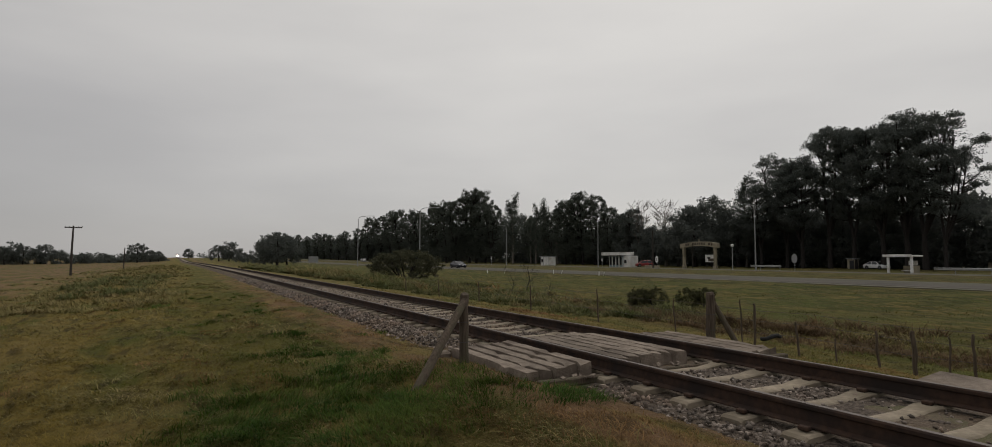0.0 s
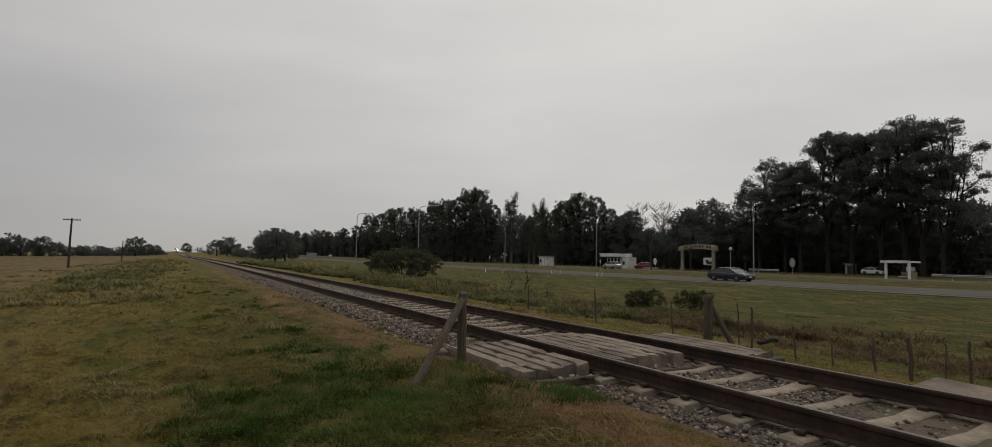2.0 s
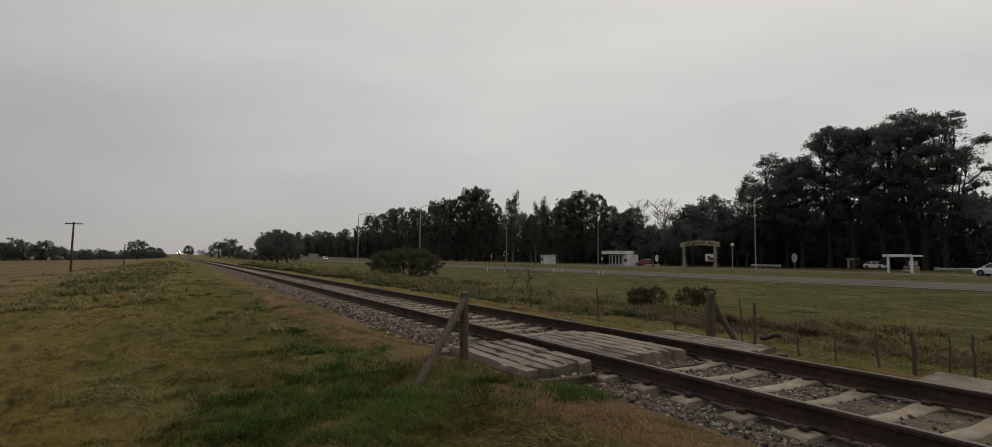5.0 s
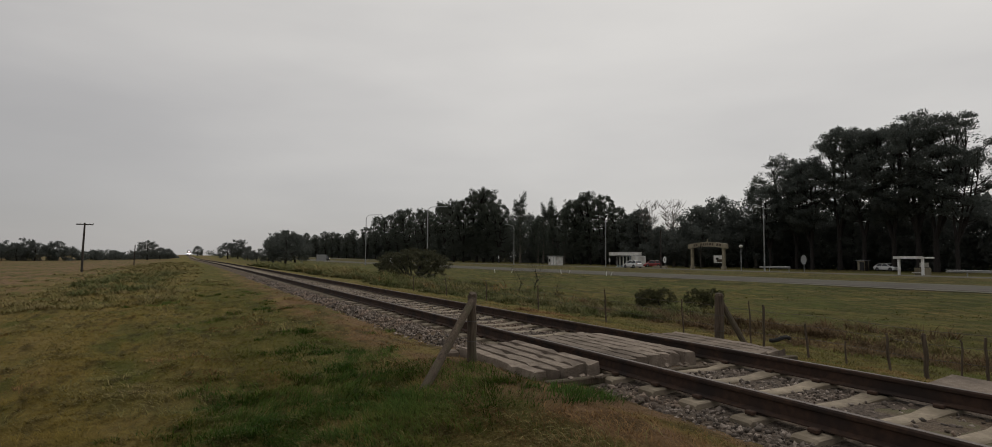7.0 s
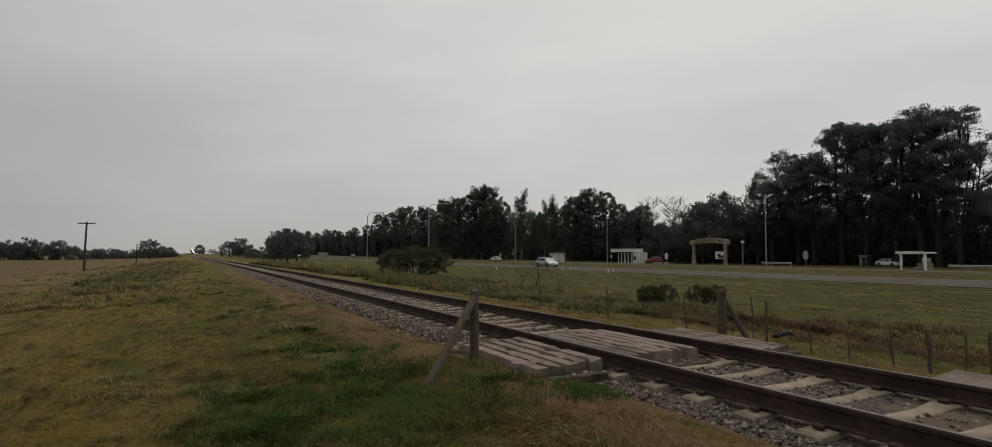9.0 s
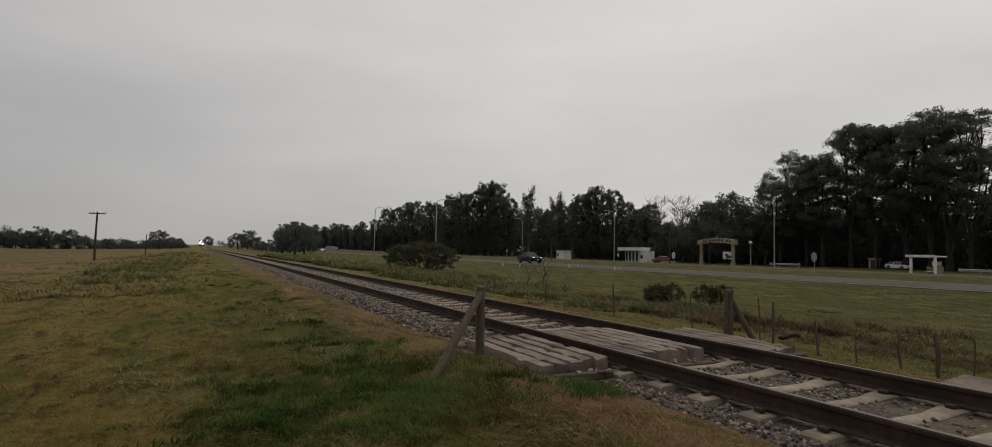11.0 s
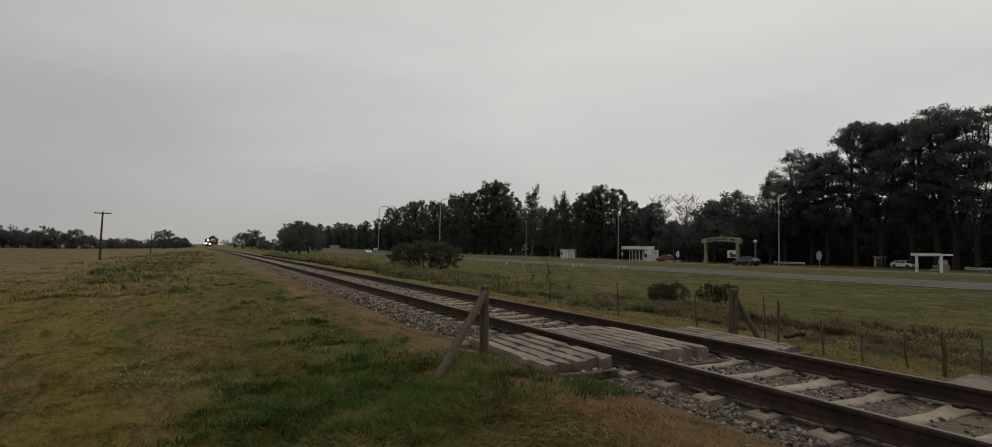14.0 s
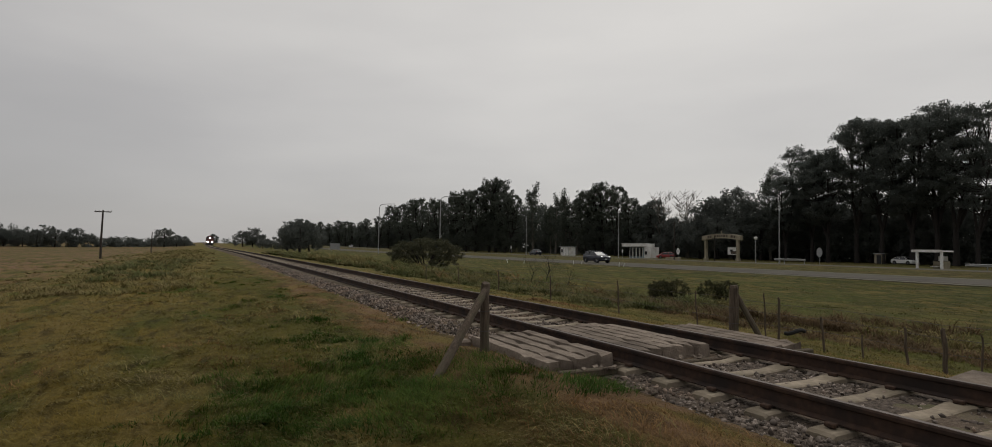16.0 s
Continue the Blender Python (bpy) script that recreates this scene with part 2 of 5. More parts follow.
M = {
    "field": ground_material(),
    "turf": ground_material("turf", True),
    "asphalt": pbr("asphalt", (0.084, 0.076, 0.063), (0.102, 0.093, 0.078), 30, (0.072, 0.066, 0.056), 0.25, rough=0.95, bump=0.4, bump_scale=120),
    "verge": pbr("verge", (0.105, 0.090, 0.062), (0.080, 0.072, 0.048), 6, (0.062, 0.062, 0.028), 0.5, bump=0.5),
    "soil": pbr("silted_earth", (0.140, 0.104, 0.068), (0.090, 0.068, 0.045), 22, (0.082, 0.074, 0.032), 1.6, rough=1.0, bump=0.8, bump_scale=50, depth=0.02),
    "rail": pbr("rusted_rail", (0.045, 0.030, 0.024), (0.075, 0.046, 0.033), 14, (0.035, 0.027, 0.024), 2.5, rough=0.8, metal=0.15, bump=0.35, bump_scale=60, depth=0.003),
    "rail_top": pbr("worn_rail_head", (0.125, 0.10, 0.085), (0.085, 0.066, 0.055), 9, rough=0.55, metal=0.5, bump=0.1),
    "concrete": pbr("sleeper_concrete", (0.32, 0.27, 0.205), (0.24, 0.20, 0.15), 18, (0.18, 0.15, 0.11), 2.2, rough=0.95, bump=0.5, bump_scale=70, vary=0.2),
    "prism": pbr("cattle_grid_concrete", (0.255, 0.21, 0.168), (0.185, 0.15, 0.12), 14, (0.125, 0.10, 0.08), 2.2, rough=0.95, bump=0.9, bump_scale=45, depth=0.02, vary=0.16),
    "ballast_bed": pbr("ballast_bed", (0.15, 0.120, 0.096), (0.055, 0.044, 0.036), 26, (0.15, 0.11, 0.072), 0.7, rough=1, bump=1.0, bump_scale=26, depth=0.05),
    "stone": pbr("ballast_stone", (0.255, 0.216, 0.186), (0.105, 0.087, 0.072), 14, (0.21, 0.16, 0.125), 1.2, rough=0.95, bump=0.4, island=0.7),
    "wood": pbr("weathered_post", (0.135, 0.105, 0.078), (0.07, 0.054, 0.042), 9, (0.10, 0.088, 0.06), 2.5, rough=0.95, bump=0.9, bump_scale=30, depth=0.012, stretch=(4, 4, 0.5)),
    "pole_wood": pbr("pole_wood", (0.06, 0.05, 0.042), (0.04, 0.034, 0.03), 8, rough=0.95, bump=0.5, stretch=(4, 4, 0.4)),
    "wire": pbr("fence_wire", (0.12, 0.11, 0.10), (0.08, 0.07, 0.065), 10, rough=0.6, metal=0.6, bump=0),
    "bark": pbr("bark", (0.030, 0.025, 0.022), (0.02, 0.017, 0.015), 5, rough=1, bump=0.8, bump_scale=12, depth=0.04, stretch=(3, 3, 0.6)),
    "pale_bark": pbr("pale_bark", (0.2, 0.18, 0.155), (0.11, 0.095, 0.08), 4, rough=0.95, bump=0.4, bump_scale=8, stretch=(3, 3, 0.5)),
    # next three foliage colours are lifted and greyed to stand in for haze
    "pine": leafy("pine_needles", (0.098, 0.112, 0.102), (0.122, 0.132, 0.118), 0.12, 0.5),
    "euca": leafy("eucalyptus_leaves", (0.084, 0.097, 0.082), (0.116, 0.128, 0.104), 0.15, 0.5),
    "dark": leafy("dark_foliage", (0.100, 0.112, 0.102), (0.122, 0.130, 0.118), 0.12, 0.5),
    "shrub": leafy("shrub_leaves", (0.056, 0.060, 0.030), (0.088, 0.084, 0.042), 0.35, 0.3),
    "bush": leafy("bush_leaves", (0.062, 0.066, 0.040), (0.095, 0.092, 0.056), 0.3, 0.3),
    "grass": leafy("green_grass", (0.034, 0.076, 0.012), (0.084, 0.108, 0.022), 0.5, 0.3),
    "olive": leafy("olive_grass", (0.110, 0.123, 0.036), (0.160, 0.142, 0.052), 0.4),
    "straw": leafy("dry_grass", (0.26, 0.16, 0.072), (0.165, 0.10, 0.046), 0.4, 0.3),
    "reed": leafy("tussock_grass", (0.095, 0.112, 0.040), (0.165, 0.155, 0.070), 0.5, 0.35),
    "bank": leafy("bank_grass", (0.165, 0.150, 0.055), (0.22, 0.175, 0.080), 0.45, 0.2),
    "weed": leafy("brown_weeds", (0.170, 0.115, 0.064), (0.110, 0.078, 0.044), 0.45, 0.4),
    "galv": pbr("galvanised_steel", (0.34, 0.345, 0.345), (0.26, 0.265, 0.265), 12, rough=0.55, metal=0.4, bump=0.1),
    "white": pbr("white_paint", (0.82, 0.82, 0.80), (0.72, 0.72, 0.70), 4, (0.6, 0.58, 0.54), 0.8, rough=0.6, bump=0.15),
    # pale blue, darkened in the colour for the shade below the roof
    "teal": pbr("shaded_pale_blue_paint", (0.24, 0.31, 0.33), (0.20, 0.27, 0.29), 4, rough=0.6, bump=0.1),
    "arch": pbr("limewashed_masonry", (0.33, 0.29, 0.21), (0.26, 0.23, 0.165), 3, (0.2, 0.175, 0.12), 0.6, rough=0.95, bump=0.4, bump_scale=15),
    "bars": pbr("dark_lettering", (0.1, 0.075, 0.05), (0.07, 0.055, 0.04), 6, rough=0.8, bump=0),
    "glass": pbr("window_glass", (0.025, 0.03, 0.034), (0.02, 0.024, 0.028), 2, rough=0.06, bump=0),
    "dark_in": pbr("dark_interior", (0.03, 0.03, 0.032), (0.02, 0.02, 0.02), 3, rough=0.9, bump=0),
    "rubber": pbr("rubber", (0.018, 0.018, 0.018), (0.028, 0.027, 0.026), 20, rough=0.85, bump=0.2),
    "alloy": pbr("alloy", (0.24, 0.24, 0.25), (0.18, 0.18, 0.19), 20, rough=0.35, metal=0.8, bump=0),
    "black_car": pbr("dark_blue_grey_paint", (0.035, 0.04, 0.05), (0.03, 0.034, 0.042), 3, rough=0.22, metal=0.3, bump=0),
    "pickup": pbr("black_paint", (0.014, 0.016, 0.021), (0.012, 0.014, 0.018), 3, rough=0.4, bump=0),
    "silver": pbr("silver_paint", (0.42, 0.42, 0.41), (0.38, 0.38, 0.37), 3, rough=0.28, metal=0.5, bump=0),
    "grey_car": pbr("grey_paint", (0.055, 0.06, 0.075), (0.045, 0.05, 0.062), 3, rough=0.25, metal=0.5, bump=0),
    "white_car": pbr("white_car_paint", (0.7, 0.7, 0.69), (0.64, 0.64, 0.63), 3, rough=0.3, bump=0),
    "red_car": pbr("red_paint", (0.26, 0.025, 0.025), (0.21, 0.022, 0.022), 3, rough=0.3, bump=0),
    "lamp_on": pbr("lit_headlight", (1.0, 0.97, 0.9), (1.0, 0.97, 0.9), 1, rough=0.3, bump=0, emit=14.0),
    "car_lamp": pbr("lit_car_lamp", (1.0, 0.98, 0.92), (1.0, 0.98, 0.92), 1, rough=0.3, bump=0, emit=1.6),
    "tail": pbr("tail_lamp", (0.3, 0.02, 0.02), (0.25, 0.015, 0.015), 5, rough=0.3, bump=0),
    "loco": pbr("locomotive_paint", (0.13, 0.035, 0.03), (0.09, 0.028, 0.025), 2, (0.06, 0.03, 0.026), 0.7, rough=0.5, bump=0.1),
    "loco_dark": pbr("grimy_steel", (0.03, 0.028, 0.027), (0.045, 0.04, 0.037), 5, rough=0.8, bump=0.3),
    "tyre_old": pbr("old_tyre", (0.012, 0.012, 0.012), (0.02, 0.02, 0.019), 10, rough=0.9, bump=0.3),
}
for _name in ("asphalt", "rail", "concrete", "prism", "ballast_bed", "stone", "wood", "pickup"):
    M[_name].node_tree.nodes["Principled BSDF"].inputs["Specular IOR Level"].default_value = 0.15

# ---------------------------------------------------------------- mesh helpers


def part(name, bm, material, parent, label=""):
    """Links a bmesh as one mesh object under a thing or a part."""
    me = bpy.data.meshes.new(name)
    bm.to_mesh(me)
    bm.free()
    me.materials.append(material)
    ob = new(name, me)
    ob.parent = parent
    if label:
        ob["label"] = label
    return ob


def thing(name, m, label, category, group="", kind=""):
    ob = new(name)
    ob.matrix_basis = m
    ob.empty_display_size = 0.3
    return tagged(ob, label, category, group, kind)


def lone(name, bm, material, label, category, kind="", m=None, group=""):
    ob = part(name, bm, material, None)
    if m is not None:
        ob.matrix_basis = m
    return tagged(ob, label, category, group, kind)


def box(bm, c, s, m=None, bevel=0.0):
    """A box with centre c and sizes s, its edges bevelled."""
    r = bmesh.ops.create_cube(bm, size=1.0)
    vs = r["verts"]
    bmesh.ops.scale(bm, vec=s, verts=vs)
    if bevel:
        es = list({e for v in vs for e in v.link_edges})
        b = bmesh.ops.bevel(bm, geom=es, offset=bevel, segments=1, affect="EDGES")
        vs = list({v for f in b["faces"] for v in f.verts} | {v for v in vs if v.is_valid})
    bmesh.ops.translate(bm, vec=c, verts=vs)
    if m is not None:
        bmesh.ops.transform(bm, matrix=m, verts=vs)
    return bm


def boxed(c, s, bevel=0.0):
    return box(bmesh.new(), c, s, None, bevel)


def tube(bm, pts, radii, seg=8, cap=True):
    """A tapered tube through points."""
    pts = [Vector(p) for p in pts]
    rings = []
    for i, p in enumerate(pts):
        d = (pts[min(i + 1, len(pts) - 1)] - pts[max(i - 1, 0)]).normalized()
        side = d.cross(Vector((0.31, 0.95, 0.02)) if abs(d.z) > 0.8 else Vector((0, 0, 1))).normalized()
        up = side.cross(d)
        r = radii[i] if isinstance(radii, (list, tuple)) else radii
        rings.append([bm.verts.new(p + r * (math.cos(a) * side + math.sin(a) * up)) for a in (2 * math.pi * k / seg for k in range(seg))])
    for a, b in zip(rings, rings[1:]):
        for k in range(seg):
            bm.faces.new((a[k], a[(k + 1) % seg], b[(k + 1) % seg], b[k]))
    if cap:
        bm.faces.new(rings[0][::-1])
        bm.faces.new(rings[-1])
    return bm


def tubed(pts, radii, seg=8):
    return tube(bmesh.new(), pts, radii, seg)


def from_arrays(name, verts, faces, material, label, category, parent=None, kind="stuff"):
    """One mesh from numpy arrays; faces all of one length."""
    me = bpy.data.meshes.new(name)
    n, k = faces.shape
    me.vertices.add(len(verts))
    me.vertices.foreach_set("co", np.ascontiguousarray(verts, np.float32).ravel())
    me.loops.add(n * k)
    me.loops.foreach_set("vertex_index", np.ascontiguousarray(faces, np.int32).ravel())
    me.polygons.add(n)
    me.polygons.foreach_set("loop_start", np.arange(0, n * k, k, dtype=np.int32))
    me.polygons.foreach_set("loop_total", np.full(n, k, np.int32))
    me.update(calc_edges=True)
    me.materials.append(material)
    ob = new(name, me)
    ob.parent = parent
    if label:
        tagged(ob, label, category, "", kind)
    elif kind:
        ob["kind"] = kind
    return ob


# ---------------------------------------------------------------- lie of the land
TRACK_Y = [-30, 8, 25, 60, 100, 150, 210, 270, 315, 390, 480, 540, 630, 750, 900, 3000]
TRACK_X = [5.32, 5.32, 5.12, 4.65, 3.85, 2.5, 0.6, -0.75, -1.3, -2.6, -3.9, -5.3, -6.8, -9.0, -11.8, -48]
_fy = np.arange(-30, 3001, 5.0)
_fx = np.interp(_fy, TRACK_Y, TRACK_X)
for _ in range(3):
    _fx[1:-1] = (_fx[:-2] + 2 * _fx[1:-1] + _fx[2:]) / 4
RAIL_TOP, SLEEPER_TOP = 0.44, 0.27


def bend(y):
    """How far the line has swung aside at y."""
    return np.interp(y, _fy, _fx) - 5.32


def rise(y):
    return 0.0042 * np.maximum(0, np.minimum(y, 800) - 215)


PROFILE = [(-1500, -1.0), (-60, -0.85), (-20, -0.72), (-10, -0.55), (-4, -0.28), (0, -0.02), (2.2, 0.06), (3.0, 0.10), (3.6, 0.08),
           (7.0, 0.08), (7.9, 0.12), (9.0, -0.02), (10.4, -0.22), (12, -0.36), (14.5, -0.48), (28, -0.52), (40, -0.42), (42, -0.36),
           (54.2, -0.36), (56.5, -0.40), (62, -0.28), (67.5, -0.13), (71, -0.13), (72.8, -0.36), (82, -0.36), (84, -0.42), (1500, -0.42)]
_px, _pz = np.array(PROFILE).T


def lumps(x, y):
    a = 0.035 * np.sin(1.3 * x + 0.7 * y) * np.sin(0.9 * y - 0.4 * x) + 0.025 * np.sin(2.9 * x - 1.1) * np.sin(2.3 * y + 0.5)
    a += 0.045 * np.sin(4.1 * x + 2.0 * np.sin(1.7 * y)) * np.sin(3.7 * y + 1.5 * np.sin(2.1 * x))
    a += 0.02 * np.sin(8.3 * x + 3.0 * np.sin(2.2 * y)) * np.sin(7.1 * y + 2.0 * np.sin(3.3 * x))
    a += 0.06 * np.sin(0.31 * x + 1.0) * np.sin(0.23 * y)
    ridge = np.sin(2.1 * x + 1.15 * y + 1.6 * np.sin(0.8 * x - 0.5 * y)) * np.sin(0.55 * y - 0.9 * x + 0.8)
    return a + 0.045 * ridge * np.clip((2.2 - x) / 1.5, 0, 1) * np.clip((y - 4.0) / 3.0, 0, 1)


def land(x, y):
    """Height of the ground."""
    x, y = np.asarray(x, float), np.asarray(y, float)
    u = x - bend(y) * np.clip((60 - x) / 45, 0, 1)
    z = np.interp(u, _px, _pz)
    flat = np.clip(np.abs(u - 5.3) / 2.2 - 1, 0, 1) * np.where((u > 40) & (u < 84), 0.25, 1.0)
    z = z + 0.17 * np.exp(-((u - 3.1) / 1.0) ** 2) * np.clip((10 - y) / 3, 0, 1)
    bank = 0.22 * np.exp(-((u + 3.6) / 2.4) ** 2) * np.clip((y - 22) / 18, 0, 1) * np.clip((230 - y) / 60, 0, 1)
    return z + lumps(x, y) * flat + bank + rise(y)


def grid_sheet(name, xs, ys, material, label, category, lift=0.0, kind="structure"):
    gx, gy = np.meshgrid(xs, ys)
    v = np.stack([gx, gy, land(gx, gy) + lift], -1).reshape(-1, 3)
    nx = len(xs)
    i = np.arange(len(ys) - 1)[:, None] * nx + np.arange(nx - 1)[None]
    i = i.ravel()
    ob = from_arrays(name, v, np.stack([i, i + 1, i + 1 + nx, i + nx], -1), material, label, category, kind=kind)
    ob.data.polygons.foreach_set("use_smooth", np.ones(len(i), bool))
    return ob


def make_ground():
    xs = np.concatenate([[-1500, -900, -500, -300, -200, -140, -100, -75], np.arange(-60, -16, 4.0), np.arange(-16, 20, 0.22), np.arange(20, 45, 1.5),
                         np.arange(45, 96, 3.0), [100, 115, 135, 160, 220, 350, 600, 1000, 1500]])
    ys = np.concatenate([[-900, -400, -200, -100, -50, -30, -20, -12, -8, -5, -3, -1.5], np.arange(0, 30, 0.25), np.arange(30, 90, 1.0), np.arange(90, 300, 5.0),
                         np.arange(300, 900, 25.0), [1000, 1300, 1800, 2500]])
    grid_sheet("ground", xs, ys, M["field"], "rough mown grass field with green, straw and bare patches", "ground")


make_ground()


def road_strip(name, x0, x1, material, label, lift, category="road"):
    """A slab along the highway: top, two kerbless sides and ends."""
    ys = [-850.0, -300.0, -100.0, 0.0, 100.0, 200.0, 215.0, 300.0, 400.0, 800.0, 1600.0]
    bm = bmesh.new()
    rows = []
    for y in ys:
        z = -0.36 + float(rise(y)) + lift
        rows.append([bm.verts.new((x, y, q)) for x, q in ((x0, z - 0.3), (x0, z), (x1, z), (x1, z - 0.3))])
    for a, b in zip(rows, rows[1:]):
        for k in range(3):
            bm.faces.new((a[k], a[k + 1], b[k + 1], b[k]))
    return lone(name, bm, material, label, category, "structure")


road_strip("road", 43.6, 52.4, M["asphalt"], "worn grey asphalt carriageway of a highway", 0.05)
road_strip("road_far", 74.0, 81.6, M["asphalt"], "grey asphalt carriageway beyond the grass median", 0.05)
for _i, (_a, _b) in enumerate(((42.2, 43.6), (52.4, 53.8), (72.6, 74.0), (81.6, 83.0))):
    road_strip("shoulder_%d" % (_i + 1), _a, _b, M["verge"], "gravelly earth shoulder beside the asphalt", 0.035, "shoulder")

# ---------------------------------------------------------------- railway


def rail_profile():
    return [(-0.07, 0), (0.07, 0), (0.07, 0.012), (0.012, 0.03), (0.009, 0.12), (0.034, 0.132), (0.036, 0.158), (0.028, 0.17),
            (-0.028, 0.17), (-0.036, 0.158), (-0.034, 0.132), (-0.009, 0.12), (-0.012, 0.03), (-0.07, 0.012)]


def along(y0, y1, near=1.0):
    ys, y = [], y0
    while y < y1:
        ys.append(y)
        y += near if y < 60 else (4 if y < 240 else 15)
    return ys + [y1]


def swept(bm, profile, x, z, ys, closed=True):
    rows = []
    for y in ys:
        dx, dz = float(bend(y)), float(rise(y))
        rows.append([bm.verts.new((x + dx + px, y, z + dz + pz)) for px, pz in profile])
    n = len(profile)
    for a, b in zip(rows, rows[1:]):
        for k in range(n if closed else n - 1):
            bm.faces.new((a[k], a[(k + 1) % n], b[(k + 1) % n], b[k]))
    if closed:
        bm.faces.new(rows[0][::-1])
        bm.faces.new(rows[-1])
    return bm


RAILS = (4.445, 6.195)
PITCH_SLEEPER = 0.60


def make_track():
    track = thing("railway_track", pose(0, 0, 0), "broad-gauge railway track with rusty rails on concrete sleepers", "railway track", kind="structure")
    ys = along(-14, 900)
    for x in RAILS:
        rail = part("rail", swept(bmesh.new(), rail_profile(), x, SLEEPER_TOP, ys), M["rail"], track, "rust-brown steel rail")
        top = [(-0.024, 0), (0.024, 0), (0.024, 0.0025), (-0.024, 0.0025)]
        part("rail_head", swept(bmesh.new(), top, x, RAIL_TOP, ys), M["rail_top"], rail, "worn running surface")
    bed = [(-1.75, -0.20), (-1.3, -0.03), (-0.95, -0.015), (-0.8, 0.005), (0.8, 0.005), (1.25, 0.0), (1.85, -0.22)]
    part("ballast_bed", swept(bmesh.new(), bed, 5.32, 0.215, along(-14, 900, 2.0), False), M["ballast_bed"], track, "grey crushed stone ballast")

    # one sleeper, with raised rail seats and a lower middle
    bm = bmesh.new()
    st = [(-1.13, 0.11, -0.035), (-1.10, 0.115, -0.012), (-0.72, 0.115, 0.0), (-0.45, 0.10, -0.03), (0.45, 0.10, -0.03), (0.72, 0.115, 0.0), (1.10, 0.115, -0.012), (1.13, 0.11, -0.035)]
    rows = [[bm.verts.new(p) for p in ((x, -w - 0.015, -0.2), (x, -w, z - 0.012), (x, -w + 0.02, z), (x, w - 0.02, z), (x, w, z - 0.012), (x, w + 0.015, -0.2))] for x, w, z in st]
    for a, b in zip(rows, rows[1:]):
        for k in range(5):
            bm.faces.new((a[k], b[k], b[k + 1], a[k + 1]))
    bm.faces.new(rows[0])
    bm.faces.new(rows[-1][::-1])
    first = part("sleeper", bm, M["concrete"], track, "pale weathered concrete sleeper")
    clip = bmesh.new()
    for dx in (-0.115, 0.115):
        box(clip, (dx, 0, 0.018), (0.06, 0.09, 0.036), None, 0.008)
    clip_ob = part("rail_clip", clip, M["rail"], None)
    clip_me = clip_ob.data
    rng = random.Random(4)
    k = 0
    y = 0.63 - 20 * PITCH_SLEEPER
    while k < 300:
        if k:
            s = new("sleeper", first.data)
            s.parent = track
        else:
            s = first
        s.location = (5.32 + float(bend(y)) + rng.uniform(-0.02, 0.02), y + rng.uniform(-0.02, 0.02), SLEEPER_TOP + float(rise(y)) - rng.uniform(0, 0.012))
        s.rotation_euler = (0, 0, rng.uniform(-0.012, 0.012))
        if 0 <= y < 15:
            for j, rx in enumerate((-0.875, 0.875)):
                c = clip_ob if (clip_ob.parent is None) else new("rail_clip", clip_me)
                c.parent = s
                c.location = (rx, 0, 0)
        k += 1
        y += PITCH_SLEEPER
    # those past the curve
    base = np.array([(-1.1, -0.11, 0), (1.1, -0.11, 0), (1.1, 0.11, 0), (-1.1, 0.11, 0), (-1.1, -0.12, -0.1), (1.1, -0.12, -0.1), (1.1, 0.12, -0.1), (-1.1, 0.12, -0.1)])
    quads = np.array([(0, 1, 2, 3), (0, 4, 5, 1), (1, 5, 6, 2), (2, 6, 7, 3), (3, 7, 4, 0)])
    yy = np.arange(y, 600, PITCH_SLEEPER)
    vs = np.concatenate([base + (5.32 + bend(q), q, SLEEPER_TOP + rise(q)) for q in yy])
    fs = np.concatenate([quads + 8 * i for i in range(len(yy))])
    from_arrays("far_sleepers", vs, fs, M["concrete"], "", "", track)
    return track


track = make_track()


def icosa():
    bm = bmesh.new()
    bmesh.ops.create_icosphere(bm, subdivisions=1, radius=1.0)
    v = np.array([q.co[:] for q in bm.verts])
    f = np.array([[q.index for q in p.verts] for p in bm.faces])
    bm.free()
    return v, f


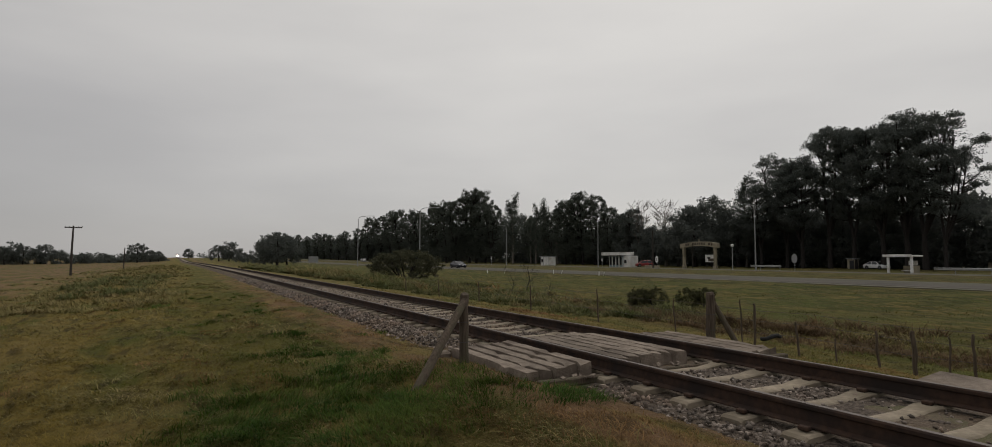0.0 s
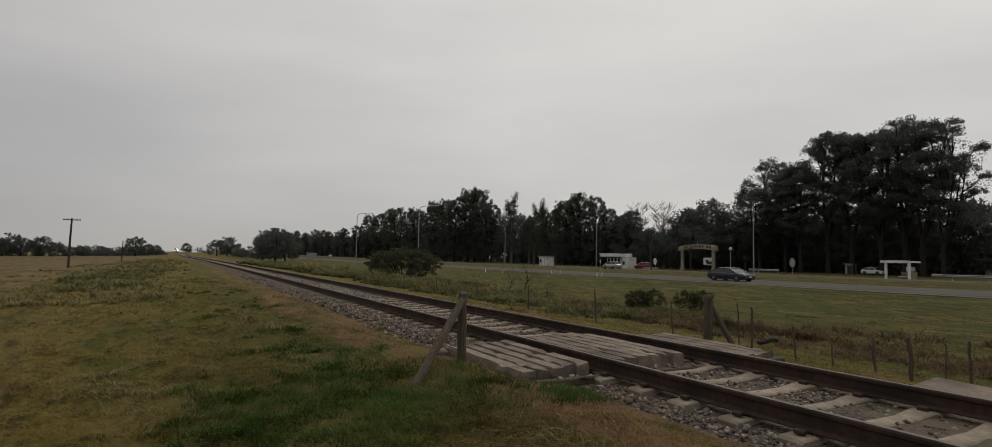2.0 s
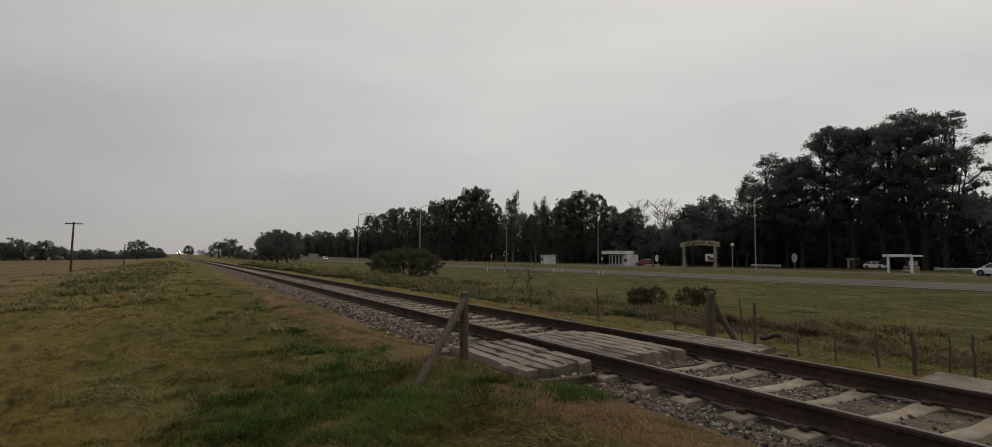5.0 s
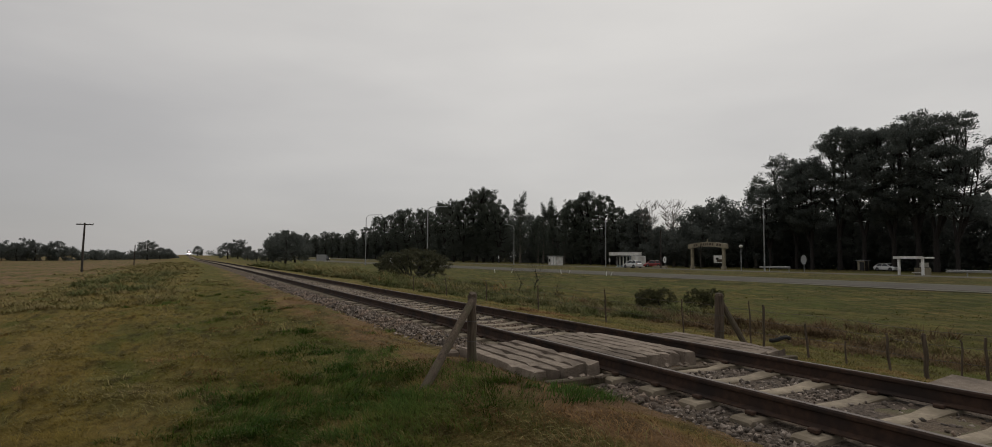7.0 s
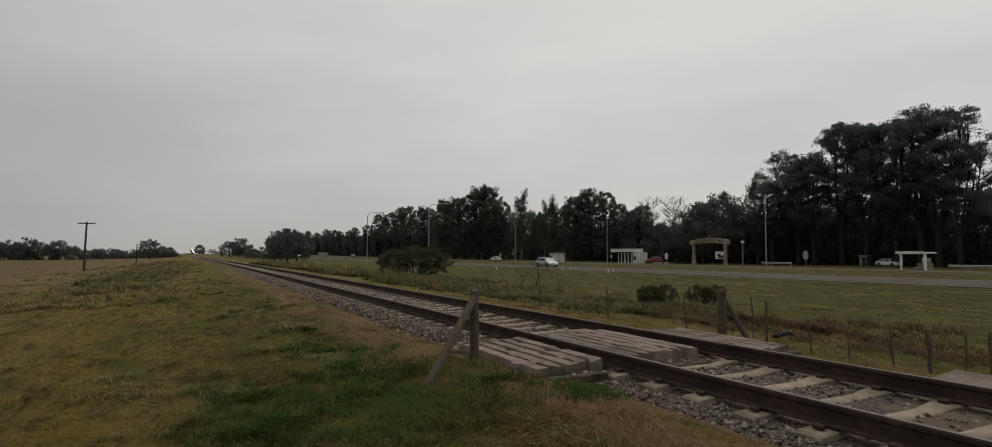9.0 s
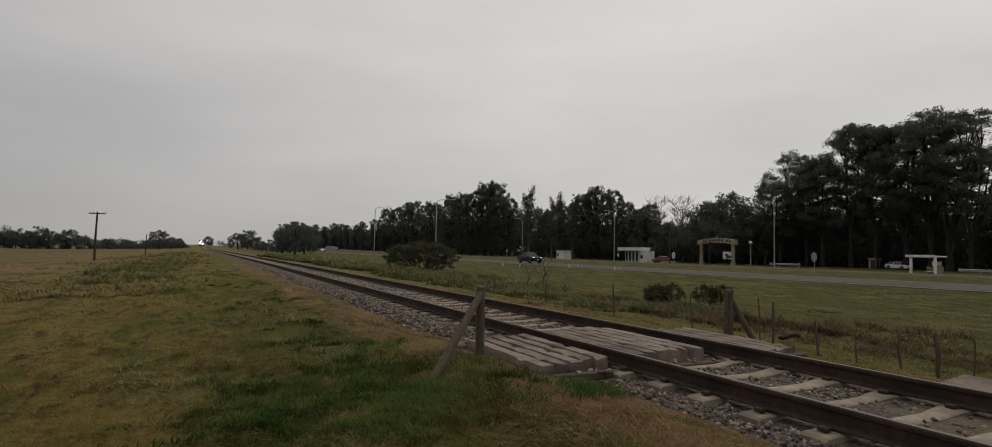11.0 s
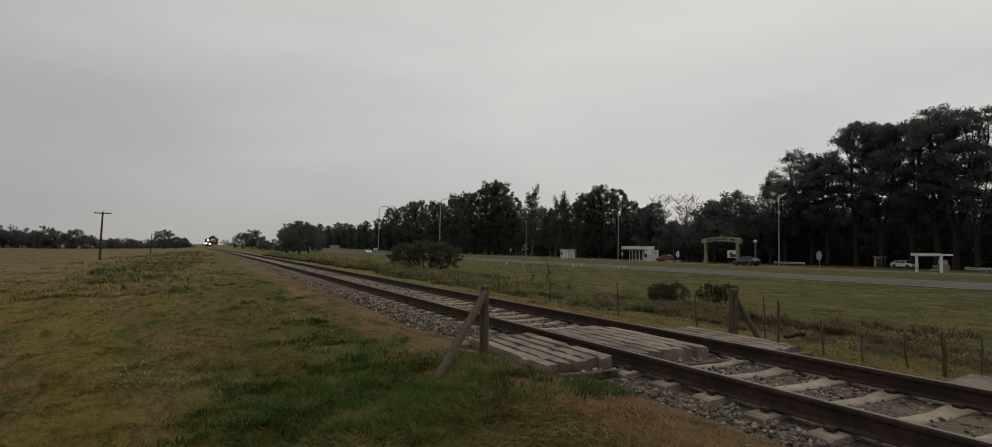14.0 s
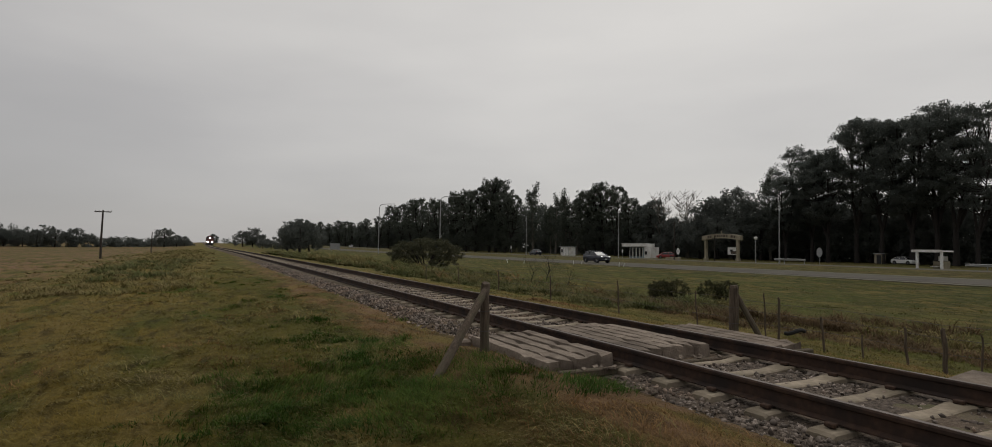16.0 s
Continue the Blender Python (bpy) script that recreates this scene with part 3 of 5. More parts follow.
def make_stones():
    """Crushed stone over the bed, finest detail where the camera is near."""
    rng = np.random.default_rng(7)
    iv, jf = icosa()
    n = 32000
    y = np.where(rng.random(n) < 0.04, rng.uniform(-6, 1, n), 1.0 + 44 * rng.random(n) ** 2.7)
    u = rng.choice([0, 1, 2], n, p=[0.47, 0.42, 0.11])
    x = np.where(u == 0, np.where(y < 8.5, 3.55 + 0.9 * rng.beta(1.6, 1.2, n), 3.35 + 1.1 * rng.beta(2.0, 1.2, n)), np.where(u == 1, rng.uniform(4.5, 6.12, n), rng.uniform(6.3, 7.3, n)))
    off = np.abs((y - 0.63 + PITCH_SLEEPER / 2) % PITCH_SLEEPER - PITCH_SLEEPER / 2)
    keep = ~((off < 0.10) & (np.abs(x - 5.32) < 1.14) & (rng.random(n) < 0.985))
    keep &= ~((y > 5.35) & (y < 8.2) & (x > 3.2) & (x < 7.4))
    keep &= (np.abs(x - RAILS[0]) > 0.09) & (np.abs(x - RAILS[1]) > 0.09)
    keep &= ~((u == 1) & (y < 3.5) & (rng.random(n) < 0.85))
    keep &= ~((u == 0) & (y < 5.6) & (rng.random(n) < 0.35))
    x, y = x[keep], y[keep]
    n = len(x)
    d = np.abs(x - 5.32)
    z = 0.205 - 0.03 * np.clip((d - 0.8) / 0.15, 0, 1) - 0.3 * np.maximum(0, d - 1.3) + rng.uniform(-0.006, 0.030, n)
    size = rng.uniform(0.010, 0.024, n) * (1 + 0.03 * y)
    sc = size[:, None] * rng.uniform(0.6, 1.25, (n, 3))
    v = iv[None] * (1 + 0.5 * rng.standard_normal((n, len(iv), 1)).clip(-1.3, 1.3)) * sc[:, None]
    a = rng.uniform(0, 6.28, n)
    c, s = np.cos(a)[:, None], np.sin(a)[:, None]
    vx, vy = v[..., 0] * c - v[..., 1] * s, v[..., 0] * s + v[..., 1] * c
    v = np.stack([vx + (x + bend(y))[:, None], vy + y[:, None], v[..., 2] + z[:, None]], -1).reshape(-1, 3)
    f = (jf[None] + (np.arange(n) * len(iv))[:, None, None]).reshape(-1, 3)
    from_arrays("ballast_stones", v, f, M["stone"], "loose grey crushed stone ballast around the sleepers", "gravel")


make_stones()


def make_track_soil():
    """Earth and moss that have silted up the bed between the rails."""
    xs, ys = np.linspace(4.56, 6.08, 40), np.linspace(-13, 3.9, 330)
    gx, gy = np.meshgrid(xs, ys)
    edge = np.minimum(1, np.minimum(gx - 4.56, 6.08 - gx) / 0.12) * np.clip((3.9 - gy) / 0.8, 0, 1)
    z = 0.195 + edge * (0.024 + 0.012 * np.sin(5.1 * gx + 2.0 * gy) * np.sin(3.3 * gy - gx) + 0.008 * np.sin(13 * gx + 4 * gy) * np.sin(11 * gy))
    i = (np.arange(len(ys) - 1)[:, None] * len(xs) + np.arange(len(xs) - 1)[None]).ravel()
    from_arrays("track_soil", np.stack([gx, gy, z], -1).reshape(-1, 3), np.stack([i, i + 1, i + 1 + len(xs), i + len(xs)], -1), M["soil"],
                "brown earth with moss silted between the rails", "soil", kind="structure")


make_track_soil()


def make_cattle_grid():
    """Concrete bars of triangular section beside and between the rails."""
    grid = thing("cattle_grid", pose(0, 0, 0), "cattle grid of ridged concrete bars laid across the railway bed", "cattle grid")
    rng = random.Random(9)

    def bar(x, y0, y1, w, h, z):
        bm = bmesh.new()
        n = 17
        rows = []
        for i in range(n):
            y = y0 + (y1 - y0) * i / (n - 1)
            q = lambda: rng.uniform(-0.004, 0.004)
            end = i in (0, n - 1)
            e = 0.07 * rng.random() if end else 0
            chip = rng.uniform(0.012, 0.04) if rng.random() < (0.8 if end else 0.1) else 0
            left = rng.random() < 0.5
            rows.append([bm.verts.new((x + dx + q(), y + (e if i == 0 else -e), z + dz + q() - (chip if k in ((2,) if left else (3,)) else 0))) for k, (dx, dz) in
                         enumerate(((-w / 2, -0.10), (-w * 0.485, -0.03), (-w * 0.42, h), (w * 0.40, h), (w * 0.485, -0.03), (w / 2, -0.10)))])
        for a, b in zip(rows, rows[1:]):
            for k in range(5):
                bm.faces.new((a[k], a[k + 1], b[k + 1], b[k]))
        bm.faces.new(rows[0][::-1])
        bm.faces.new(rows[-1])
        part("bar", bm, M["prism"], grid)

    for i in range(5):
        bar(3.43 + 0.185 * i, 5.66 + rng.uniform(-0.07, 0.07), 7.78 + rng.uniform(-0.08, 0.08), 0.183, 0.055, 0.285 + 0.012 * i)
    for i in range(6):
        bar(4.74 + 0.205 * i, 5.66 + 0.02 * i + rng.uniform(-0.06, 0.06), 8.0 + rng.uniform(-0.05, 0.05), 0.2, 0.08, 0.315)
    for i in range(4):
        bar(6.62 + 0.23 * i, 5.5 + rng.uniform(-0.05, 0.05), 7.8 + rng.uniform(-0.05, 0.05), 0.22, 0.05, 0.30)
    for y in (5.62, 8.1):
        for x0, x1 in ((3.42, 4.32), (4.62, 6.05), (6.4, 7.5)):
            part("bearer", boxed(((x0 + x1) / 2, y - 0.1, 0.225), (x1 - x0, 0.10, 0.08), 0.012), M["wood"], grid, "dark timber bearer")
    # crumbs broken off the ends
    for _ in range(16):
        g = rng.uniform(0.025, 0.06)
        x, y = (rng.uniform(3.5, 4.3), rng.uniform(5.42, 5.6)) if rng.random() < 0.65 else (rng.uniform(4.8, 5.9), rng.uniform(5.5, 5.66))
        bm = boxed((0, 0, 0), (g * 1.5, g, g * 0.7), g * 0.15)
        for v in bm.verts:
            v.co += Vector(noise.noise_vector(v.co * 20 + Vector((x, y, 0)))) * g * 0.3
        c = part("fragment", bm, M["prism"], grid)
        c.location, c.rotation_euler = (x, y, 0.27), (rng.uniform(-0.3, 0.3), rng.uniform(-0.3, 0.3), rng.uniform(0, 6))
    # rotten stub and slab at the corner
    part("stub", boxed((3.2, 7.75, 0.2), (0.24, 0.2, 0.2), 0.03), M["prism"], grid)


make_cattle_grid()


def make_slab():
    bm = bmesh.new()
    box(bm, (0, 0, 0), (0.66, 1.3, 0.14), None, 0.03)
    for v in bm.verts:
        v.co += Vector(noise.noise_vector(v.co * 2.0)) * 0.03
    lone("concrete_slab", bm, M["prism"], "broken grey concrete slab lying beside the far rail", "concrete slab", m=pose(7.71, 3.18, 0.15, 1, -2, 3))


make_slab()


def rough_post(h, r, seed, lean=(0, 0), seg=10):
    rng = random.Random(seed)
    pts = [(lean[0] * t * h + rng.uniform(-0.012, 0.012), lean[1] * t * h + rng.uniform(-0.012, 0.012), -0.35 + (h + 0.35) * t) for t in (0, 0.3, 0.5, 0.7, 0.85, 0.97, 1.0)]
    bm = tubed(pts, [r * 1.06, r * 1.04, r, r * rng.uniform(0.92, 1.06), r * 0.97, r * 0.95, r * 0.78], seg)
    for v in bm.verts:
        v.co += Vector(noise.noise_vector(v.co * 7 + Vector((seed, 0, 0)))) * r * 0.22
    return bm


def straining_post(p, h, r, foot, label, seed, slim=1.0):
    t = thing("fence_post", pose(*p), label, "fence post", "braced posts at the crossing")
    part("post", rough_post(h, r, seed), M["wood"], t)
    top = Vector((0.0, 0.0, h * 0.93))
    foot = Vector(foot) - Vector(p)
    d = (top - foot).normalized()
    side = Vector((d.y, -d.x, 0)).normalized() * r * 1.0
    bm = tubed([foot - d * 0.25, foot + (top - foot) * 0.4, top - d * 0.06, top + d * 0.03], [q * r * slim for q in (0.88, 0.85, 0.8, 0.6)], 9)
    for v in bm.verts:
        v.co += side * 0.35 + Vector(noise.noise_vector(v.co * 6 + Vector((seed, 3, 0)))) * r * 0.2
    part("brace", bm, M["wood"], t, "slanting timber brace")
    for z in (0.35, 0.62):
        part("wire_loop", tubed([(r * 1.12 * math.cos(a), r * 1.12 * math.sin(a), z * h) for a in (k * math.pi / 5 for k in range(11))], 0.004, 4), M["wire"], t)


straining_post((3.18, 6.95, 0.20), 0.94, 0.062, (2.15, 6.12, 0.06), "squat weathered timber post with a slanting brace", 1)
straining_post((7.66, 7.0, 0.10), 0.94, 0.075, (7.98, 6.72, 0.16), "weathered timber straining post with a brace beyond the track", 2, 0.72)


def make_fence():
    """Line of thin stakes and wires beyond the track."""
    fence = thing("wire_fence", pose(0, 0, 0), "sagging wire fence on thin weathered wooden stakes", "fence")
    rng = random.Random(5)
    spots = [(10.0, 13.05, 0.79, 0.03), (10.0, 8.35, 0.80, 0.022), (9.6, 7.75, 0.78, 0.035), (10.0, 7.12, 0.47, 0.03), (10.0, 6.4, 0.24, 0.022), (10.0, 5.7, 0.46, 0.03),
             (10.0, 5.15, 0.52, 0.048), (10.0, 4.7, 0.48, 0.022), (10.0, 4.38, 0.56, 0.03), (10.0, 3.7, 0.5, 0.03), (10.0, 2.9, 0.52, 0.03)]
    spots += [(10.0 + rng.uniform(-0.1, 0.1), 10.2, 0.72, 0.025), (10.0, 16.6, 0.75, 0.03), (10.0, 20.5, 0.75, 0.03), (10.0, 24.5, 0.72, 0.03), (10.0, 29.0, 0.75, 0.03)]
    for i, (x, y, top, r) in enumerate(spots):
        g = float(land(x, y))
        bm = rough_post(top - g - 0.04, r * 0.68, 20 + i, (-0.05 + rng.uniform(-0.03, 0.03), rng.uniform(0.0, 0.08)), 7)
        p = part("stake", bm, M["wood"], fence)
        p.location = (x, y - 0.055, g)
    for z in (0.05, 0.28, 0.48):
        pts = [(10.0 + 0.03 * math.sin(y), y, z + 0.012 * y + 0.02 * math.sin(2.1 * y)) for y in np.arange(2.5, 30, 0.9)]
        part("wire", tubed(pts, 0.0035, 4), M["wire"], fence)


make_fence()
lone("old_tyre_piece", tubed([(0.22 * math.cos(a), 0.05 * math.sin(2 * a), 0.05 * math.sin(a)) for a in (k * 0.28 for k in range(0, 12))], [0.03] + [0.05] * 10 + [0.03], 8), M["tyre_old"],
     "torn piece of black tyre lying in the grass", "tyre", m=pose(12.25, 9.4, float(land(12.25, 9.4)) + 0.1, 55, 0, -35))

# ---------------------------------------------------------------- grass


def blades(name, x, y, h, w, lean, material, label, category="grass", seed=1, comb=False):
    """Curved blades of grass, three segments to a tip; combed ones lie over in swaths."""
    rng = np.random.default_rng(seed)
    n = len(x)
    z = land(x, y) - 0.01
    a = rng.uniform(0, 2 * np.pi, n)
    if comb:
        a = 2.4 + 1.5 * np.sin(1.9 * x + 1.3 * np.sin(1.5 * y)) + 1.3 * np.sin(2.3 * y - 1.1 * x) + rng.normal(0, 1.0, n)
    b = a + np.pi / 2 + rng.uniform(-0.5, 0.5, n)
    dx, dy = np.cos(b) * lean * h, np.sin(b) * lean * h
    wx, wy = np.cos(a) * w / 2, np.sin(a) * w / 2
    P = lambda t, s: np.stack([x + dx * t * t + wx * s, y + dy * t * t + wy * s, z + h * (t - 0.25 * lean * t * t)], -1)
    v = np.stack([P(0, -1), P(0, 1), P(0.55, -0.8), P(0.55, 0.8), P(1, 0)], 1).reshape(-1, 3)
    base = np.arange(n)[:, None] * 5
    f = np.concatenate([base + np.array([0, 1, 3]), base + np.array([0, 3, 2]), base + np.array([2, 3, 4])])
    return from_arrays(name, v, f, material, label, category)


def value_noise(x, y, s, seed=0):
    """Smooth patches between 0 and 1."""
    k = seed * 1.7
    return 0.5 + 0.25 * (np.sin(x * s + 1.3 * np.sin(y * s * 0.8 + k)) + np.sin(y * s * 1.3 + 1.7 * np.sin(x * s * 0.7 + 2 * k + 1)))


def make_lawns():
    rng = np.random.default_rng(3)

    def polar(n, r0, r1, a0, a1, p=1.0):
        r = r0 * (r1 / r0) ** (rng.random(n) ** p)
        a = np.radians(rng.uniform(a0, a1, n))
        return r * np.sin(a), r * np.cos(a), r

    # short turf on the camera's side
    x, y, r = polar(190000, 2.6, 40, -22, 74)
    u = x - bend(y)
    ok = u < 3.75 + 0.45 * (value_noise(x, y, 2.2, 5) - 0.5) - 0.3 * (y > 9)
    ok &= (u < 2.5) | (rng.random(len(u)) < 0.45)
    x, y, r = x[ok], y[ok], r[ok]
    n = len(x)
    h = 0.028 + 0.05 * rng.random(n) * (0.3 + value_noise(x, y, 3.1, 4))
    blades("lawn", x, y, h * (1 + 0.012 * r), 0.004 * (1 + 0.18 * r), rng.uniform(0.9, 2.6, n), M["turf"], "short mown turf, green, yellowed and straw-brown in patches", seed=11, comb=True)

    # soft clumps: green ones in the moist strip, dry ones on the shoulder
    def clumps(name, n, sel, k, spread, h0, h1, mat, label, seed, r0=3.0, r1=30, a0=-18, a1=70, flat=1.0):
        tx, ty, tr = polar(n, r0, r1, a0, a1)
        keep = sel(tx - bend(ty), tx, ty)
        tx, ty, tr = tx[keep], ty[keep], tr[keep]
        m = len(tx) * k
        sp = np.repeat(spread * rng.uniform(0.6, 1.5, len(tx)), k)
        hh = np.repeat(rng.uniform(0.5, 1.0, len(tx)), k)
        x = np.repeat(tx, k) + sp * rng.standard_normal(m)
        y = np.repeat(ty, k) + sp * rng.standard_normal(m)
        blades(name, x, y, hh * rng.uniform(h0, h1, m), 0.0045 * (1 + 0.16 * np.repeat(tr, k)), rng.uniform(0.5, 1.9, m) * flat, M[mat], label, seed=seed, comb=True)

    # moist hollows: x, y, radius
    hollows = ((0.9, 6.6, 0.75), (1.5, 6.3, 0.6), (2.0, 7.6, 0.55), (0.55, 5.6, 0.7), (2.1, 5.7, 0.75), (2.85, 6.2, 0.3), (2.7, 7.3, 0.2), (2.85, 5.3, 0.3), (3.45, 4.75, 0.3),
               (3.2, 11.5, 0.3), (1.7, 18.5, 0.8), (1.1, 26.0, 1.1), (0.1, 16.0, 0.6), (1.6, 9.8, 0.6), (1.7, 12.2, 0.45), (2.4, 21.0, 0.5), (-0.8, 23.5, 0.8), (2.6, 8.8, 0.35))

    def moist(u, x, y):
        wet = sum(np.exp(-(((u - hx) / hr) ** 2 + ((y - hy) / (1.3 * hr)) ** 2)) for hx, hy, hr in hollows)
        wet = wet * (0.35 + 0.9 * value_noise(x, y, 4.3, 7)) + 0.05 * (u < 2.4) * value_noise(x, y, 1.7, 2)
        return (u < 3.95) & (rng.random(len(u)) < np.clip(1.05 * wet - 0.06, 0.0, 1))

    clumps("lush_grass", 9000, moist, 40, 0.075, 0.05, 0.17, "grass", "lush dark green grass in uneven clumps", 14)
    dry = lambda u, x, y: (u < 3.6) & ((u > 2.1) & (value_noise(x, y, 1.6, 8) > 0.3) | (value_noise(1.4 * x, 0.4 * y, 1.6, 9) > 0.7))
    clumps("dry_shoulder_grass", 3000, dry, 26, 0.11, 0.03, 0.10, "straw", "dry straw-coloured grass on the railway shoulder", 15)
    between = lambda u, x, y: (u > 4.7) & (u < 6.0) & (y < 3.6) & (value_noise(x, y, 2.5, 3) > 0.35)
    clumps("track_weeds", 3600, between, 12, 0.05, 0.02, 0.05, "turf", "thin weeds between the rails", 16, 3.5, 8, 40, 76)

    rough = lambda u, x, y: (u < 2.6) & (rng.random(len(u)) < 0.1 + 0.9 * value_noise(1.4 * x, 0.45 * y, 1.9, 12))
    clumps("rough_tufts", 3000, rough, 24, 0.17, 0.05, 0.11, "turf", "low uneven tufts in the mown turf", 17, 3.2, 40, -20, 66, 1.5)

    swath = lambda u, x, y: (u < 2.7) & (rng.random(len(u)) < np.clip(2.6 * value_noise(1.5 * x + 0.1 * y, 0.42 * y, 1.9, 5) - 0.95, 0.02, 1))
    clumps("matted_straw", 4200, swath, 24, 0.14, 0.05, 0.12, "bank", "pale matted grass left lying in swaths", 23, 3.4, 42, -20, 60, 1.6)
    slope = lambda u, x, y: (x > 17) & (x < 41.5) & (rng.random(len(u)) < value_noise(x, y, 0.5, 6) - 0.1)
    clumps("slope_tufts", 1500, slope, 30, 0.8, 0.05, 0.12, "turf", "rough green tufts on the slope below the highway", 19, 19, 75, 18, 76, 1.4)
    near_verge = lambda u, x, y: (u > 10.2) & (u < 22) & (rng.random(len(u)) < value_noise(x, y, 0.9, 13))
    clumps("verge_tufts", 1300, near_verge, 30, 0.22, 0.04, 0.12, "olive", "yellow-green tufts beyond the wire fence", 18, 11, 40, 25, 76, 1.2)

    # far side of the track, to the road
    x, y, r = polar(110000, 7.5, 85, 14, 78)
    u = x - bend(y)
    ok = (u > 7.55) & (u < 15) & (r < 40)
    x, y, r = x[ok], y[ok], r[ok]
    n = len(x)
    blades("verge", x, y, 0.025 + 0.04 * rng.random(n), 0.0035 * (1 + 0.2 * r), rng.uniform(0.5, 2.0, n), M["turf"], "rough olive grass between railway and road", seed=21)
    straw = lambda u, x, y: (u > 7.6) & (u < 9.9) & (value_noise(x, y, 1.3, 4) > 0.4)
    clumps("cut_straw", 1500, straw, 24, 0.18, 0.03, 0.09, "straw", "cut dry straw lying beside the track", 22, 8, 40, 14, 74, 1.3)


make_lawns()


def tussocks(name, spots, k, material, label, seed):
    """Arching clumps; spots are x, y, radius, height."""
    rng = np.random.default_rng(seed)
    s = np.array(spots)
    n = len(s) * k
    S = np.repeat(s, k, 0)
    r, a = S[:, 2] * np.sqrt(rng.random(n)), rng.uniform(0, 6.28, n)
    x, y = S[:, 0] + r * np.cos(a), S[:, 1] + r * np.sin(a)
    h = S[:, 3] * rng.uniform(0.45, 1.05, n) * (1.1 - 0.5 * r / np.maximum(S[:, 2], 1e-3))
    blades(name, x, y, h, 0.009 + 0.0008 * np.hypot(x, y), rng.uniform(0.5, 2.3, n), material, label, "tall grass", seed)


def make_tussocks():
    rng = random.Random(8)
    left = [(bend(y) + rng.gauss(-3.4, 2.0), y, rng.uniform(0.4, 0.9), rng.uniform(0.18, 0.42)) for y in (24 + 130 * rng.random() ** 1.4 for _ in range(430))]
    left = [s for s in left if s[0] - bend(s[1]) < 1.0]
    tussocks("tussock_bank", left, 80, M["bank"], "greenish tussock grass on the bank", 31)
    tall = [(rng.uniform(-6.2, -1.8), rng.uniform(31, 58), rng.uniform(0.5, 1.0), rng.uniform(0.3, 0.75)) for _ in range(40)]
    tussocks("tall_tussocks", tall, 120, M["reed"], "taller green tussocks on the bank", 36)
    left2 = [(bend(y) + rng.uniform(-12, 1.8), y, rng.uniform(0.3, 0.8), rng.uniform(0.10, 0.28)) for y in (12 + 120 * rng.random() for _ in range(260))]
    tussocks("dry_bank", left2, 60, M["bank"], "dry brown grass along the bank", 32)
    right, pale = [], []
    mounds = [(rng.uniform(12.2, 14.8 + min(5, y * 0.1)), y, rng.uniform(0.7, 1.7), rng.uniform(0.5, 1.15)) for y in (15 + 115 * rng.random() ** 1.25 for _ in range(250))]
    for mx, my, mr, mh in mounds:
        for _ in range(8):
            a, d = rng.uniform(0, 6.28), rng.random() ** 0.6
            x, y = mx + mr * d * math.cos(a), my + 1.5 * mr * d * math.sin(a)
            top = mh * (1.05 - 0.65 * d) * (0.75 + 0.7 * min(1, max(0, (y - 24) / 30)))
            (right if rng.random() < 0.8 else pale).append((bend(y) + x, y, rng.uniform(0.25, 0.55), top))
    tussocks("tussock_ditch", right, 85, M["reed"], "tall olive tussock grass in the ditch by the fence", 33)
    tussocks("tussock_pale", pale, 75, M["bank"], "paler yellowed tussocks among the green ones", 37)
    fence = [(rng.uniform(13.0, 16.0), rng.uniform(4.0, 22.0), rng.uniform(0.25, 0.6), rng.uniform(0.15, 0.42)) for _ in range(150)]
    tussocks("fence_grass", fence, 70, M["weed"], "brown dry weeds along the wire fence", 34)
    weeds = [(rng.uniform(13.2, 17.0), rng.uniform(5.0, 26.0), rng.uniform(0.25, 0.6), rng.uniform(0.2, 0.5)) for _ in range(90)]
    tussocks("fence_weeds", weeds, 60, M["bank"], "pale dry weeds behind the wire fence", 39)
    pampas = [(bend(y) + rng.uniform(12.6, 17.5), y, rng.uniform(0.5, 1.0), rng.uniform(1.3, 2.1)) for y in (rng.uniform(60, 82) for _ in range(26))]
    tussocks("pampas_grass", pampas, 90, M["bank"], "tall pale feathery grass clumps beside the railway", 41)
    reeds = [(cx + rng.gauss(0, 0.35), cy + rng.gauss(0, 0.55), rng.uniform(0.12, 0.4), rng.uniform(0.25, 0.8)) for cx, cy, k in
             ((14.9, 12.9, 14), (15.1, 11.6, 14), (15.2, 10.6, 12), (16.6, 11.2, 6), (17.6, 10.2, 3), (17.4, 8.9, 4), (14.6, 14.8, 10), (14.5, 17.0, 10), (15.2, 21.0, 10), (18.9, 7.8, 3)) for _ in range(k)]
    tussocks("brown_reeds", reeds, 60, M["weed"], "dark brown reed clumps beyond the wire fence", 43)
    heap = [(9.4 + rng.uniform(-0.5, 0.5), 14.8 + rng.uniform(-0.9, 0.9), 0.35, rng.uniform(0.10, 0.2)) for _ in range(9)]
    tussocks("straw_heap", heap, 120, M["straw"], "heap of cut straw beside the track", 38)
    pl = [(rng.uniform(12, 18), rng.uniform(20, 60), 0.25, rng.uniform(1.0, 1.5)) for _ in range(30)]
    tussocks("plume_grass", pl, 12, M["straw"], "pale plumes standing above the tussocks", 35)


make_tussocks()

# ---------------------------------------------------------------- trees and shrubs


